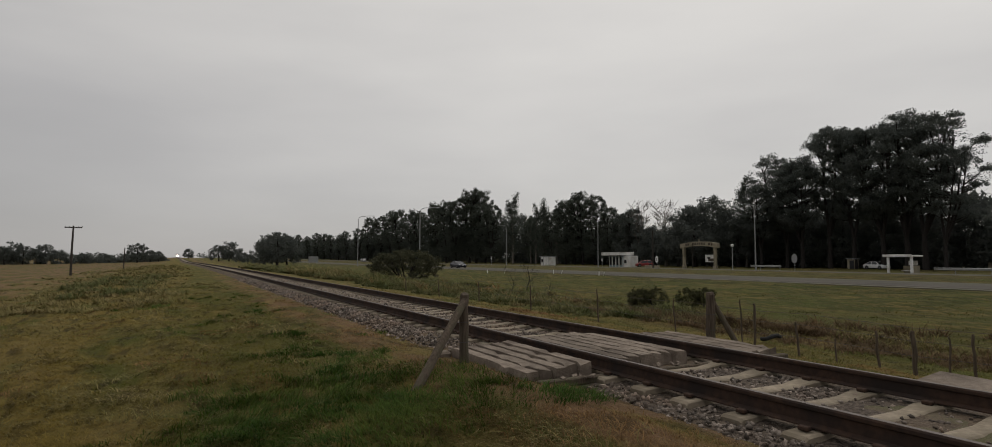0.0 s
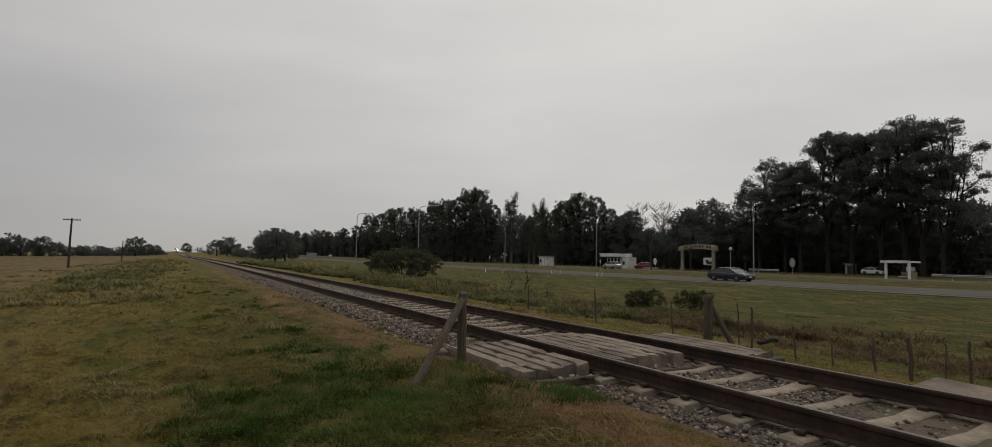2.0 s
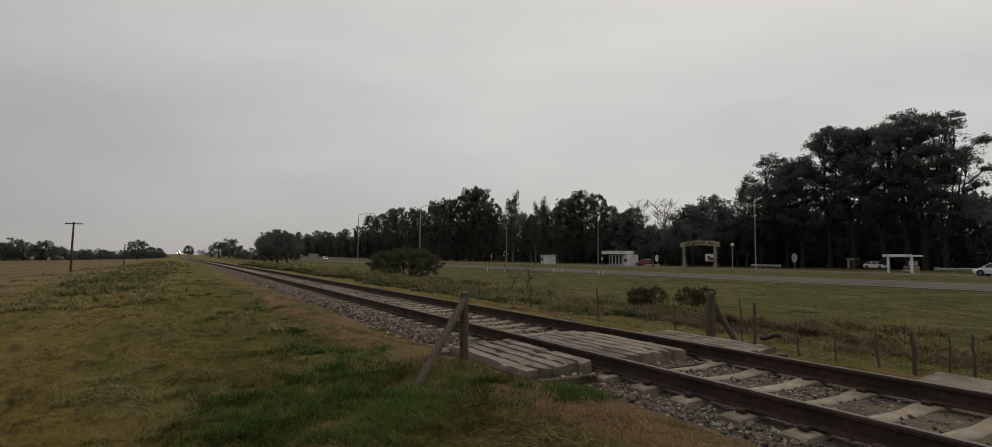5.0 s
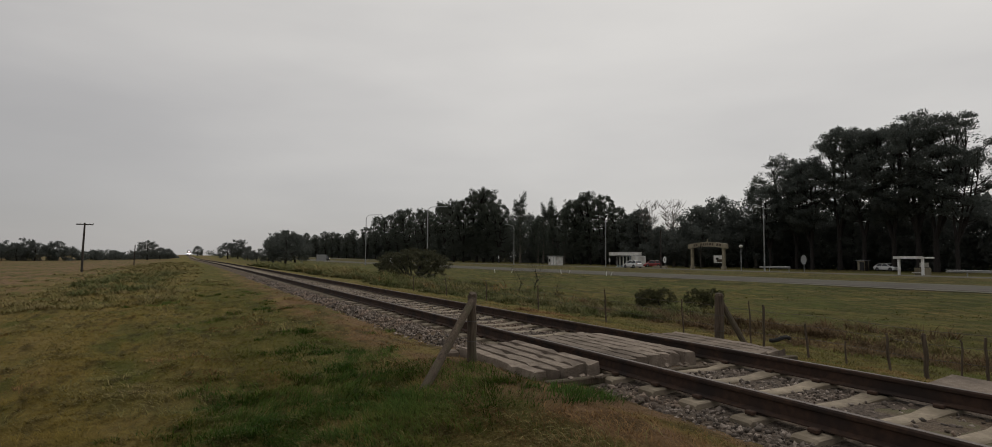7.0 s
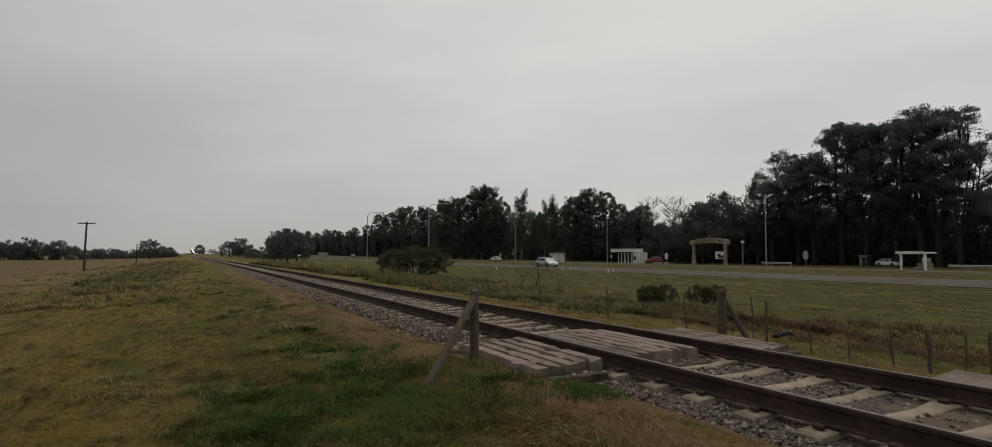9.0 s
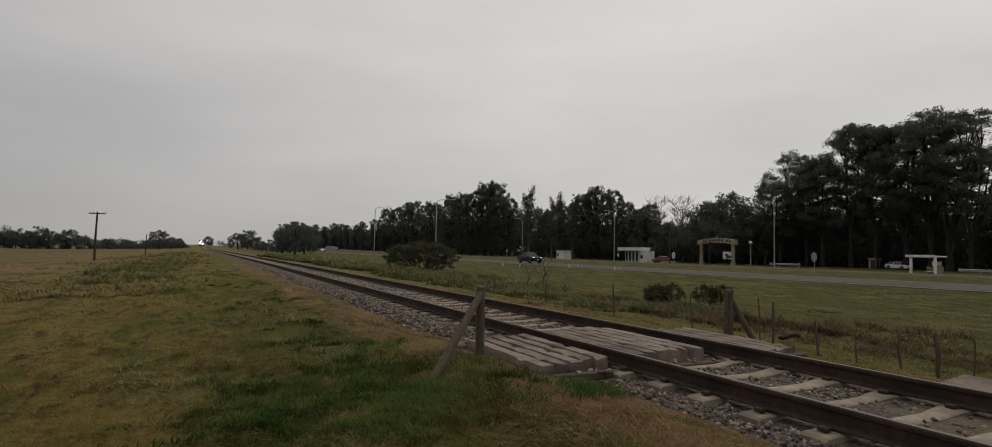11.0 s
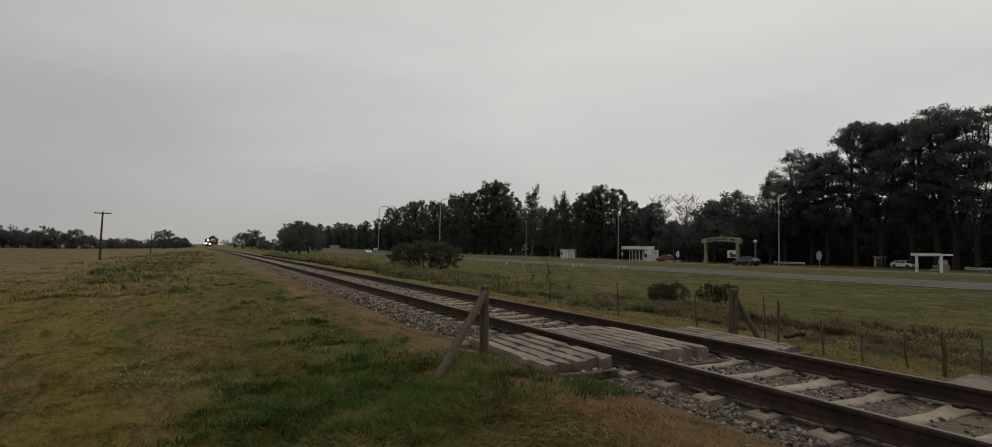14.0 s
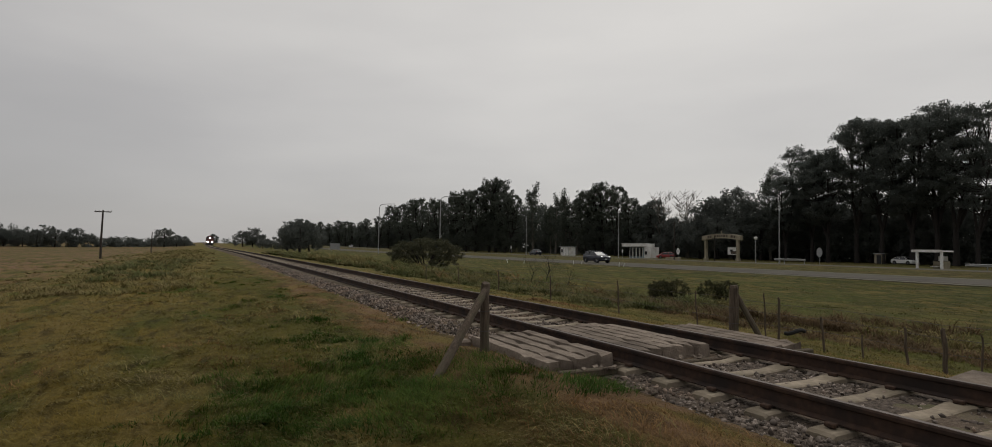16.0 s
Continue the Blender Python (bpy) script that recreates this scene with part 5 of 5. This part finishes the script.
def guard_rail(x, y0, y1):
    t = thing("guard_rail", pose(0, 0, 0), "galvanised steel guard rail on short posts", "guard rail", "guard rails")
    prof = [(0, 0), (0.03, 0.04), (0.06, 0.10), (0.03, 0.16), (0.0, 0.18), (0.03, 0.21), (0.06, 0.27), (0.03, 0.32), (0, 0.34), (-0.01, 0.17)]
    bm = bmesh.new()
    rows = [[bm.verts.new((x - px, y, -0.36 + 0.42 + pz)) for px, pz in prof] for y in np.linspace(y0, y1, 12)]
    for a, b in zip(rows, rows[1:]):
        for k in range(len(prof)):
            bm.faces.new((a[k], a[(k + 1) % len(prof)], b[(k + 1) % len(prof)], b[k]))
    part("beam", bm, M["galv"], t)
    for y in np.arange(y0 + 0.3, y1, 3.8):
        part("post", boxed((x + 0.09, y, -0.05), (0.12, 0.10, 0.85), 0.01), M["galv"], t)


guard_rail(85.2, 8, 41)
guard_rail(88.5, 65.5, 71.5)


def bus_shelter(x, y):
    t = thing("bus_shelter", ground_pose(x, y), "small white concrete bus shelter with a flat slab roof", "bus shelter")
    part("roof", boxed((1.0, 0, 2.45), (2.9, 3.5, 0.20), 0.03), M["white"], t, "flat white concrete roof slab")
    part("fascia", boxed((-0.46, 0, 2.47), (0.06, 3.65, 0.34), 0.01), M["white"], t)
    for dy in (1.25, -1.65):
        part("pillar", boxed((-0.2, dy, 1.15), (0.26, 0.28, 2.5), 0.02), M["white"], t)
    part("back_wall", boxed((2.3, -0.35, 0.55), (0.12, 2.0, 1.1), 0.01), M["arch"], t)
    part("notice", boxed((2.2, -0.6, 1.5), (0.06, 1.1, 0.6), 0.01), M["white"], t)
    part("bench", boxed((1.5, -0.4, 0.45), (0.45, 1.8, 0.10), 0.02), M["white"], t)
    part("side_wall", boxed((1.3, -1.4, 0.6), (1.6, 0.12, 1.1), 0.01), M["arch"], t)


bus_shelter(84.6, 44.9)


def gateway(x, y):
    """Masonry gateway with a shallow arched beam; its lettering is too worn to read."""
    t = thing("entrance_arch", ground_pose(x, y), "limewashed masonry entrance arch with worn lettering on its beam", "gateway")
    for s in (-1, 1):
        p = part("pillar", boxed((0, s * 4.1, 2.1), (0.5, 0.52, 4.4), 0.03), M["arch"], t)
        q = part("plinth", boxed((0, s * 4.1, 0.3), (0.75, 0.75, 0.6), 0.04), M["arch"], p)
    bm = bmesh.new()
    rows = []
    for i in range(15):
        u = -1 + 2 * i / 14
        c = 0.45 * (1 - u * u)
        rows.append([bm.verts.new((dx, u * 4.9, z)) for dx, z in ((-0.4, 4.15 + c), (-0.4, 5.05 + c), (0.4, 5.05 + c), (0.4, 4.15 + c))])
    for a, b in zip(rows, rows[1:]):
        for k in range(4):
            bm.faces.new((a[k], b[k], b[(k + 1) % 4], a[(k + 1) % 4]))
    bm.faces.new(rows[0])
    bm.faces.new(rows[-1][::-1])
    beam = part("beam", bm, M["arch"], t)
    rng = random.Random(3)
    yy = 3.3
    while yy > -3.4:
        w = rng.uniform(0.3, 0.55)
        c = 0.45 * (1 - (yy / 4.9) ** 2)
        if abs(yy - 2.2) > 0.35 and abs(yy + 1.9) > 0.3:
            part("lettering_bar", boxed((-0.405, yy - w / 2, 4.6 + c), (0.03, w, 0.46)), M["bars"], beam)
        yy -= w + 0.2
    part("finial", tubed([(0, 0, 5.45), (0, 0, 5.6), (0, 0, 5.95), (0, 0, 6.1)], [0.3, 0.14, 0.1, 0.03], 9), M["arch"], t)


gateway(92.3, 86.9)


def notice_board(x, y):
    t = thing("notice_board", ground_pose(x, y), "white notice board with a dark picture on two posts", "sign board")
    for s in (-1, 1):
        part("post", boxed((0, s * 1.1, 1.2), (0.1, 0.1, 2.4), 0.01), M["pole_wood"], t)
    b = part("board", boxed((-0.08, 0, 2.05), (0.06, 2.7, 1.5), 0.01), M["white"], t)
    part("picture", boxed((-0.115, -0.2, 1.75), (0.01, 1.5, 0.6)), M["bars"], b)
    part("picture", boxed((-0.115, 0.4, 2.15), (0.01, 0.7, 0.4)), M["dark_in"], b)


notice_board(95, 86.4)


def kiosk(x, y):
    """Low glazed guard house with a deep white roof fascia."""
    t = thing("guard_house", ground_pose(x, y), "white guard house with a deep flat roof and tall mullioned windows", "kiosk")
    w = part("wall", boxed((1.9, 0, 1.35), (2.6, 5.2, 2.9), 0.03), M["teal"], t)
    r = part("roof", boxed((1.5, 0.5, 3.15), (4.2, 7.2, 0.7), 0.04), M["white"], t, "deep white flat roof")
    part("coping", boxed((1.5, 0.5, 3.54), (4.35, 7.35, 0.10), 0.02), M["white"], r)
    # near-black sheet under the white roof: its shade is put into the colour
    part("soffit", boxed((1.45, 0.5, 2.775), (4.0, 7.0, 0.04)), M["dark_in"], r)
    for i in range(4):
        yy = 1.9 - i * 1.27
        win = part("window", boxed((0.585, yy, 1.45), (0.06, 0.95, 2.0)), M["glass"], w)
        for s in (-0.5, 0.5):
            part("mullion", boxed((0.54, yy + s, 1.4), (0.10, 0.13, 2.7), 0.01), M["white"], win)
    # dark bar added below the fascia to stand for the roof's shade
    part("canopy_beam", boxed((0.3, 0.2, 2.7), (0.4, 5.8, 0.2), 0.02), M["dark_in"], t)
    part("annex", boxed((1.9, -3.9, 1.35), (2.4, 2.5, 2.7), 0.03), M["white"], t, "plain white annex wall")
    part("hatch", boxed((0.69, -3.4, 1.35), (0.08, 0.8, 0.8)), M["dark_in"], t)


kiosk(92.0, 113.6)


def hut(x, y):
    t = thing("hut", ground_pose(x, y), "small white wooden hut with a dark low roof", "hut")
    w = part("wall", boxed((1.1, 0, 1.25), (2.2, 4.6, 2.5), 0.02), M["white"], t)
    for yy in (-2.1, -0.7, 0.7, 2.1):
        part("batten", boxed((-0.02, yy, 1.35), (0.06, 0.12, 2.6)), M["galv"], w)
    part("opening", boxed((-0.02, 1.4, 1.4), (0.05, 0.8, 0.9)), M["dark_in"], w)
    part("roof", boxed((1.0, 0, 2.6), (2.7, 5.1, 0.2), 0.03), M["galv"], t)


hut(92.5, 145.6)


def placard(x, y, w, h, z, label):
    t = thing("roadside_board", ground_pose(x, y, 12), label, "sign board")
    for s in (-1, 1):
        part("post", boxed((s * w * 0.35, 0, (z + h) / 2), (0.12, 0.12, z + h), 0.01), M["galv"], t)
    part("board", boxed((0, -0.1, z + h / 2), (w, 0.08, h), 0.01), M["galv"], t, "plain pale panel")


placard(37.5, 203, 3.4, 2.0, 0.7, "pale grey roadside board on two posts")


def kerb_wall(x, y, ln):
    lone("low_wall", boxed((0, 0, 0.25), (0.5, ln, 0.5), 0.04), M["arch"], "low pale masonry wall beside the entrance", "low wall", m=ground_pose(x, y))


kerb_wall(88.5, 96.5, 4.2)


def shed(x, y, w, h):
    t = thing("shed", ground_pose(x, y), "small pale rendered shed under the pines", "shed")
    part("wall", boxed((0, 0, h / 2), (1.6, w, h), 0.02), M["arch"], t)
    part("roof", boxed((0, 0, h + 0.08), (2.0, w + 0.4, 0.16), 0.02), M["galv"], t)
    part("door", boxed((-0.82, -w * 0.2, h * 0.45), (0.05, 0.8, h * 0.85)), M["dark_in"], t)


shed(112, 67.6, 1.2, 1.9)
shed(119, 47.6, 2.6, 1.5)

# ---------------------------------------------------------------- vehicles


def loft(sections, bm=None):
    bm = bm or bmesh.new()
    rows = [[bm.verts.new(p) for p in s] for s in sections]
    n = len(rows[0])
    for a, b in zip(rows, rows[1:]):
        for k in range(n):
            bm.faces.new((a[k], a[(k + 1) % n], b[(k + 1) % n], b[k]))
    bm.faces.new(rows[0][::-1])
    bm.faces.new(rows[-1])
    bmesh.ops.recalc_face_normals(bm, faces=bm.faces)
    for f in bm.faces:
        f.smooth = False
    return bm


def wheel_part(t, x, y, r):
    w = part("wheel", tubed([(x - 0.1, y, r), (x + 0.1, y, r)], r * 0.5, 14), M["dark_in"], t)
    bm = bmesh.new()
    n = 20
    prof = [(-0.105, r * 0.62), (-0.11, r * 0.93), (-0.08, r), (0.08, r), (0.11, r * 0.93), (0.105, r * 0.62)]
    rows = [[bm.verts.new((x + dx, y + q * math.cos(a), r + q * math.sin(a))) for dx, q in prof] for a in (2 * math.pi * k / n for k in range(n))]
    for i in range(n):
        a, b = rows[i], rows[(i + 1) % n]
        for k in range(len(prof) - 1):
            bm.faces.new((a[k], a[k + 1], b[k + 1], b[k]))
    part("tyre", bm, M["rubber"], w)
    s = 1 if x > 0 else -1
    bm = bmesh.new()
    for k in range(5):
        a = 2 * math.pi * k / 5
        tube(bm, [(x + s * 0.09, y, r), (x + s * 0.095, y + r * 0.6 * math.cos(a), r + r * 0.6 * math.sin(a))], [0.05, 0.035], 5)
    tube(bm, [(x + s * 0.075, y + r * 0.62 * math.cos(a), r + r * 0.62 * math.sin(a)) for a in (2 * math.pi * k / 14 for k in range(15))], 0.022, 5)
    part("rim", bm, M["alloy"], w, "alloy spoked rim")


def car(name, label, paint, length=4.5, width=1.8, height=1.45, belt=0.92, cab=(1.05, 0.25, -1.35, -2.0), clear=0.2, r=0.32, bed=False, lit=True, nose=0.72):
    """A car that faces +y; cab: windscreen foot and head, rear window head and foot along y."""
    t = thing(name, pose(0, 0, 0), label, "car")
    w, h = width / 2, length / 2

    def sect(y, lo, hi, k):
        q = w * k
        return [(-q * 0.86, y, lo), (-q * 0.97, y, lo + 0.1), (-q, y, (lo + hi) / 2 + 0.05), (-q * 0.97, y, hi - 0.10), (-q * 0.86, y, hi), (0, y, hi + 0.025),
                (q * 0.86, y, hi), (q * 0.97, y, hi - 0.10), (q, y, (lo + hi) / 2 + 0.05), (q * 0.97, y, lo + 0.1), (q * 0.86, y, lo)]

    c0, c1, c2, c3 = cab
    tail = belt + (0.06 if not bed else 0.08)
    secs = [sect(h, clear + 0.14, nose - 0.12, 0.78), sect(h - 0.12, clear + 0.04, nose, 0.92), sect(h - 0.45, clear, nose + 0.06, 0.985),
            sect(c0 + 0.12, clear, belt - 0.03, 1.0), sect(c1, clear, belt, 1.0), sect(c2, clear, belt + 0.03, 1.0), sect(max(c3, -h + 0.3), clear, tail, 0.99),
            sect(-h + 0.14, clear + 0.05, tail - 0.03, 0.93), sect(-h, clear + 0.16, tail - 0.14, 0.84)]
    body = part("body", loft(secs), M[paint], t)
    roof_w, foot_w = w * 0.70, w * 0.90
    glass = [[(-foot_w, y, belt - 0.02), (-roof_w - (foot_w - roof_w) * k, y2, z), (roof_w + (foot_w - roof_w) * k, y2, z), (foot_w, y, belt - 0.02)]
             for y, y2, z, k in ((c0, c0 - 0.02, belt, 1.0), (c1 + 0.05, c1, height - 0.05, 0.0), (c2 - 0.05, c2, height - 0.05, 0.0), (c3, c3 + 0.02, belt + 0.02, 1.0))]
    part("windows", loft(glass), M["glass"], t, "dark tinted windows")
    roof = [[(-roof_w - 0.03, y, z - 0.05), (-roof_w * 0.9, y, z), (roof_w * 0.9, y, z), (roof_w + 0.03, y, z - 0.05)]
            for y, z in ((c1 + 0.10, height - 0.045), (c1 - 0.2, height - 0.005), ((c1 + c2) / 2, height + 0.01), (c2 + 0.2, height - 0.01), (c2 - 0.08, height - 0.05))]
    part("roof", loft(roof), M[paint], t)
    for s in (-1, 1):
        for a, b in (((c0, belt), (c1 + 0.02, height - 0.05)), ((c3, belt), (c2 - 0.02, height - 0.05)), (((c1 + c2) / 2 - 0.1, belt), ((c1 + c2) / 2 - 0.05, height - 0.05))):
            part("pillar", tubed([(s * (foot_w + 0.005), a[0], a[1]), (s * (roof_w + 0.012), b[0], b[1])], 0.038, 5), M[paint], t)
        part("mirror", boxed((s * (w + 0.06), c0 - 0.25, belt + 0.06), (0.16, 0.1, 0.13), 0.03), M[paint], t)
        part("headlight", boxed((s * w * 0.68, h - 0.13, nose - 0.07), (0.28, 0.14, 0.11), 0.03), M["car_lamp" if lit else "alloy"], t, "lit headlight" if lit else "")
        part("tail_light", boxed((s * w * 0.72, -h + 0.09, tail - 0.14), (0.3, 0.12, 0.16), 0.03), M["tail"], t, "red tail light")
        part("sill", boxed((s * w * 0.93, 0, clear + 0.03), (0.12, length * 0.5, 0.09), 0.02), M["dark_in"], t)
        for y in (length * 0.305, -length * 0.295):
            bm = tubed([(s * (w - 0.16), y, r + 0.02), (s * (w + 0.004), y, r + 0.02)], r * 1.16, 16)
            part("wheel_arch", bm, M["dark_in"], t)
            wheel_part(t, s * (w - 0.09), y, r)
    part("grille", boxed((0, h - 0.05, nose - 0.22), (w * 0.9, 0.1, 0.18), 0.02), M["dark_in"], t)
    part("bumper", boxed((0, h - 0.06, clear + 0.2), (w * 1.5, 0.16, 0.14), 0.04), M[paint], t)
    part("number_plate", boxed((0, h + 0.005, clear + 0.28), (0.4, 0.02, 0.11)), M["white"], t)
    if bed:
        part("bed", boxed((0, -h + 0.85, belt + 0.02), (width * 0.82, 1.4, 0.14), 0.01), M["dark_in"], t, "open load bed")
    return t


def locomotive():
    """Diesel locomotive; its nose is at the origin and looks along -y."""
    t = thing("locomotive", pose(0, 0, 0), "dark red diesel locomotive with lit headlights", "locomotive")
    part("nose", loft([[(-1.15, y, 1.1), (-1.3, y, 1.6), (-1.25 * k, y, z), (1.25 * k, y, z), (1.3, y, 1.6), (1.15, y, 1.1)] for y, z, k in ((0.0, 2.75, 0.8), (0.3, 2.95, 0.95), (1.6, 3.0, 1.0))]), M["loco"], t)
    cab = part("cab", loft([[(-1.42, y, 1.1), (-1.45, y, 3.1), (-1.1, y, 3.85), (0, y, 4.05), (1.1, y, 3.85), (1.45, y, 3.1), (1.42, y, 1.1)] for y in (1.55, 1.7, 3.6)]), M["loco"], t)
    for s in (-1, 1):
        part("windscreen", boxed((s * 0.68, 1.53, 3.35), (0.95, 0.06, 0.5), 0.02), M["glass"], cab)
        part("side_window", boxed((s * 1.45, 2.7, 2.8), (0.05, 0.9, 0.6), 0.02), M["glass"], cab)
        part("headlight", tubed([(s * 0.85, -0.12, 1.45), (s * 0.85, 0.05, 1.45)], 0.26, 14), M["lamp_on"], t, "lit lower headlight")
        part("headlight", tubed([(s * 0.17, -0.02, 3.2), (s * 0.17, 0.12, 3.2)], 0.17, 14), M["lamp_on"], t, "lit upper headlight")
        part("buffer", tubed([(s * 0.9, -0.55, 0.95), (s * 0.9, -0.5, 0.95), (s * 0.9, -0.48, 0.95), (s * 0.9, 0.1, 0.95)], [0.22, 0.22, 0.09, 0.09], 12), M["loco_dark"], t)
    part("lamp_housing", boxed((0, 0.4, 3.15), (0.9, 0.7, 0.55), 0.08), M["loco_dark"], t)
    part("hood", loft([[(-1.05, y, 1.1), (-1.05, y, 3.2), (-0.7, y, 3.6), (0.7, y, 3.6), (1.05, y, 3.2), (1.05, y, 1.1)] for y in (3.6, 10, 16.5)]), M["loco"], t)
    part("underframe", boxed((0, 8.4, 0.98), (2.7, 16.6, 0.3), 0.03), M["loco_dark"], t)
    part("cowcatcher", loft([[(-1.35, y, z0), (-1.35, y, 0.85), (1.35, y, 0.85), (1.35, y, z0)] for y, z0 in ((-0.15, 0.18), (0.15, 0.2), (0.4, 0.5))]), M["loco_dark"], t)
    for y in (3.2, 13.4):
        b = part("bogie", boxed((0, y, 0.6), (2.3, 3.6, 0.5), 0.05), M["loco_dark"], t)
        for dy in (-1.3, 0, 1.3):
            for s in (-1, 1):
                part("wheel", tubed([(s * 0.80, y + dy, 0.48), (s * 0.95, y + dy, 0.48)], 0.48, 16), M["loco_dark"], b)
    return t


SPAN = [0.0, 0.1] + [0.5 * k for k in range(1, 32)] + [15.9, 16.0]
ROAD_Z = -0.31

sedan = car("sedan_car", "dark blue-grey saloon car on the near carriageway", "black_car", 4.6, 1.84, 1.34, 0.84, (1.25, 0.35, -0.85, -2.1), 0.17, lit=False, nose=0.66)
silver_hatch = car("hatchback_car", "silver hatchback driving on the far carriageway", "silver", 4.3, 1.78, 1.5, 0.95, (1.2, 0.5, -1.6, -2.0), lit=False)
white_saloon = car("hatchback_car", "silver-white compact car on the far carriageway", "white_car", 4.2, 1.75, 1.47, 0.95, (1.15, 0.45, -1.5, -1.95), lit=False)
grey_hatch = car("hatchback_car", "pale silver hatchback with lit headlights on the near carriageway", "silver", 4.2, 1.75, 1.48, 0.95, (1.2, 0.4, -1.5, -1.95))
pickup = car("pickup_truck", "black double-cab pickup truck with lit headlights", "pickup", 5.3, 1.9, 1.82, 1.12, (1.25, 0.65, -0.75, -0.95), 0.32, 0.39, True, nose=0.98)
suv = car("suv_car", "dark grey sport utility car with lit headlights", "grey_car", 4.4, 1.84, 1.62, 1.04, (1.25, 0.2, -1.45, -2.1), 0.26, 0.36, nose=0.9)
dark_hatch = car("hatchback_car", "dark hatchback driving away on the far carriageway", "black_car", 4.2, 1.76, 1.5, 0.95, (1.15, 0.45, -1.5, -1.95), lit=False)
white_far = car("sedan_car", "small white saloon far along the highway", "white_car", 4.4, 1.75, 1.45, 0.92, (1.2, 0.4, -1.1, -1.8), lit=False)
white_slow = car("hatchback_car", "white hatchback approaching far along the highway", "white_car", 4.1, 1.72, 1.47, 0.94, (1.15, 0.45, -1.4, -1.9))
red_car = car("hatchback_car", "red hatchback parked beside the guard house", "red_car", 4.0, 1.72, 1.48, 0.94, (1.15, 0.45, -1.4, -1.9), lit=False)
red_car.matrix_basis = ground_pose(92.5, 103.4, 60, 0.0)
parked = car("sedan_car", "white saloon parked under the pines", "white_car", 4.4, 1.75, 1.42, 0.92, (1.2, 0.4, -1.1, -1.8), lit=False)
parked.matrix_basis = ground_pose(112, 63.3, 168, 0.0)
loco = locomotive()


def motions():
    """Everything that moves: y0 + v t along each lane."""
    near = ((sedan, 48.0, 107.7, -33.4), (grey_hatch, 48.0, 434.0, -39.6), (pickup, 48.0, 536.0, -41.0), (suv, 48.0, 705.8, -39.9), (white_slow, 48.0, 566.0, -26.2))
    away = ((silver_hatch, 78.0, 28.7, 33.8), (white_saloon, 78.0, -122.4, 30.75), (dark_hatch, 78.0, -415.2, 34.53), (white_far, 78.0, 291.4, 36.0))
    for ob, x, y0, v in near + away:
        walk(ob, [(t, pose(x, y0 + v * t, ROAD_Z + float(rise(y0 + v * t)), 0, 0, 180 if v < 0 else 0)) for t in SPAN])
    rows = []
    for t in SPAN:
        y = 750 - 30.0 * t
        x, slope = 5.32 + float(bend(y)), float(bend(y + 8) - bend(y - 8)) / 16
        rows.append((t, pose(x, y, RAIL_TOP + float(rise(y)), 0, 0, -math.degrees(math.atan(slope)))))
    walk(loco, rows)


motions()
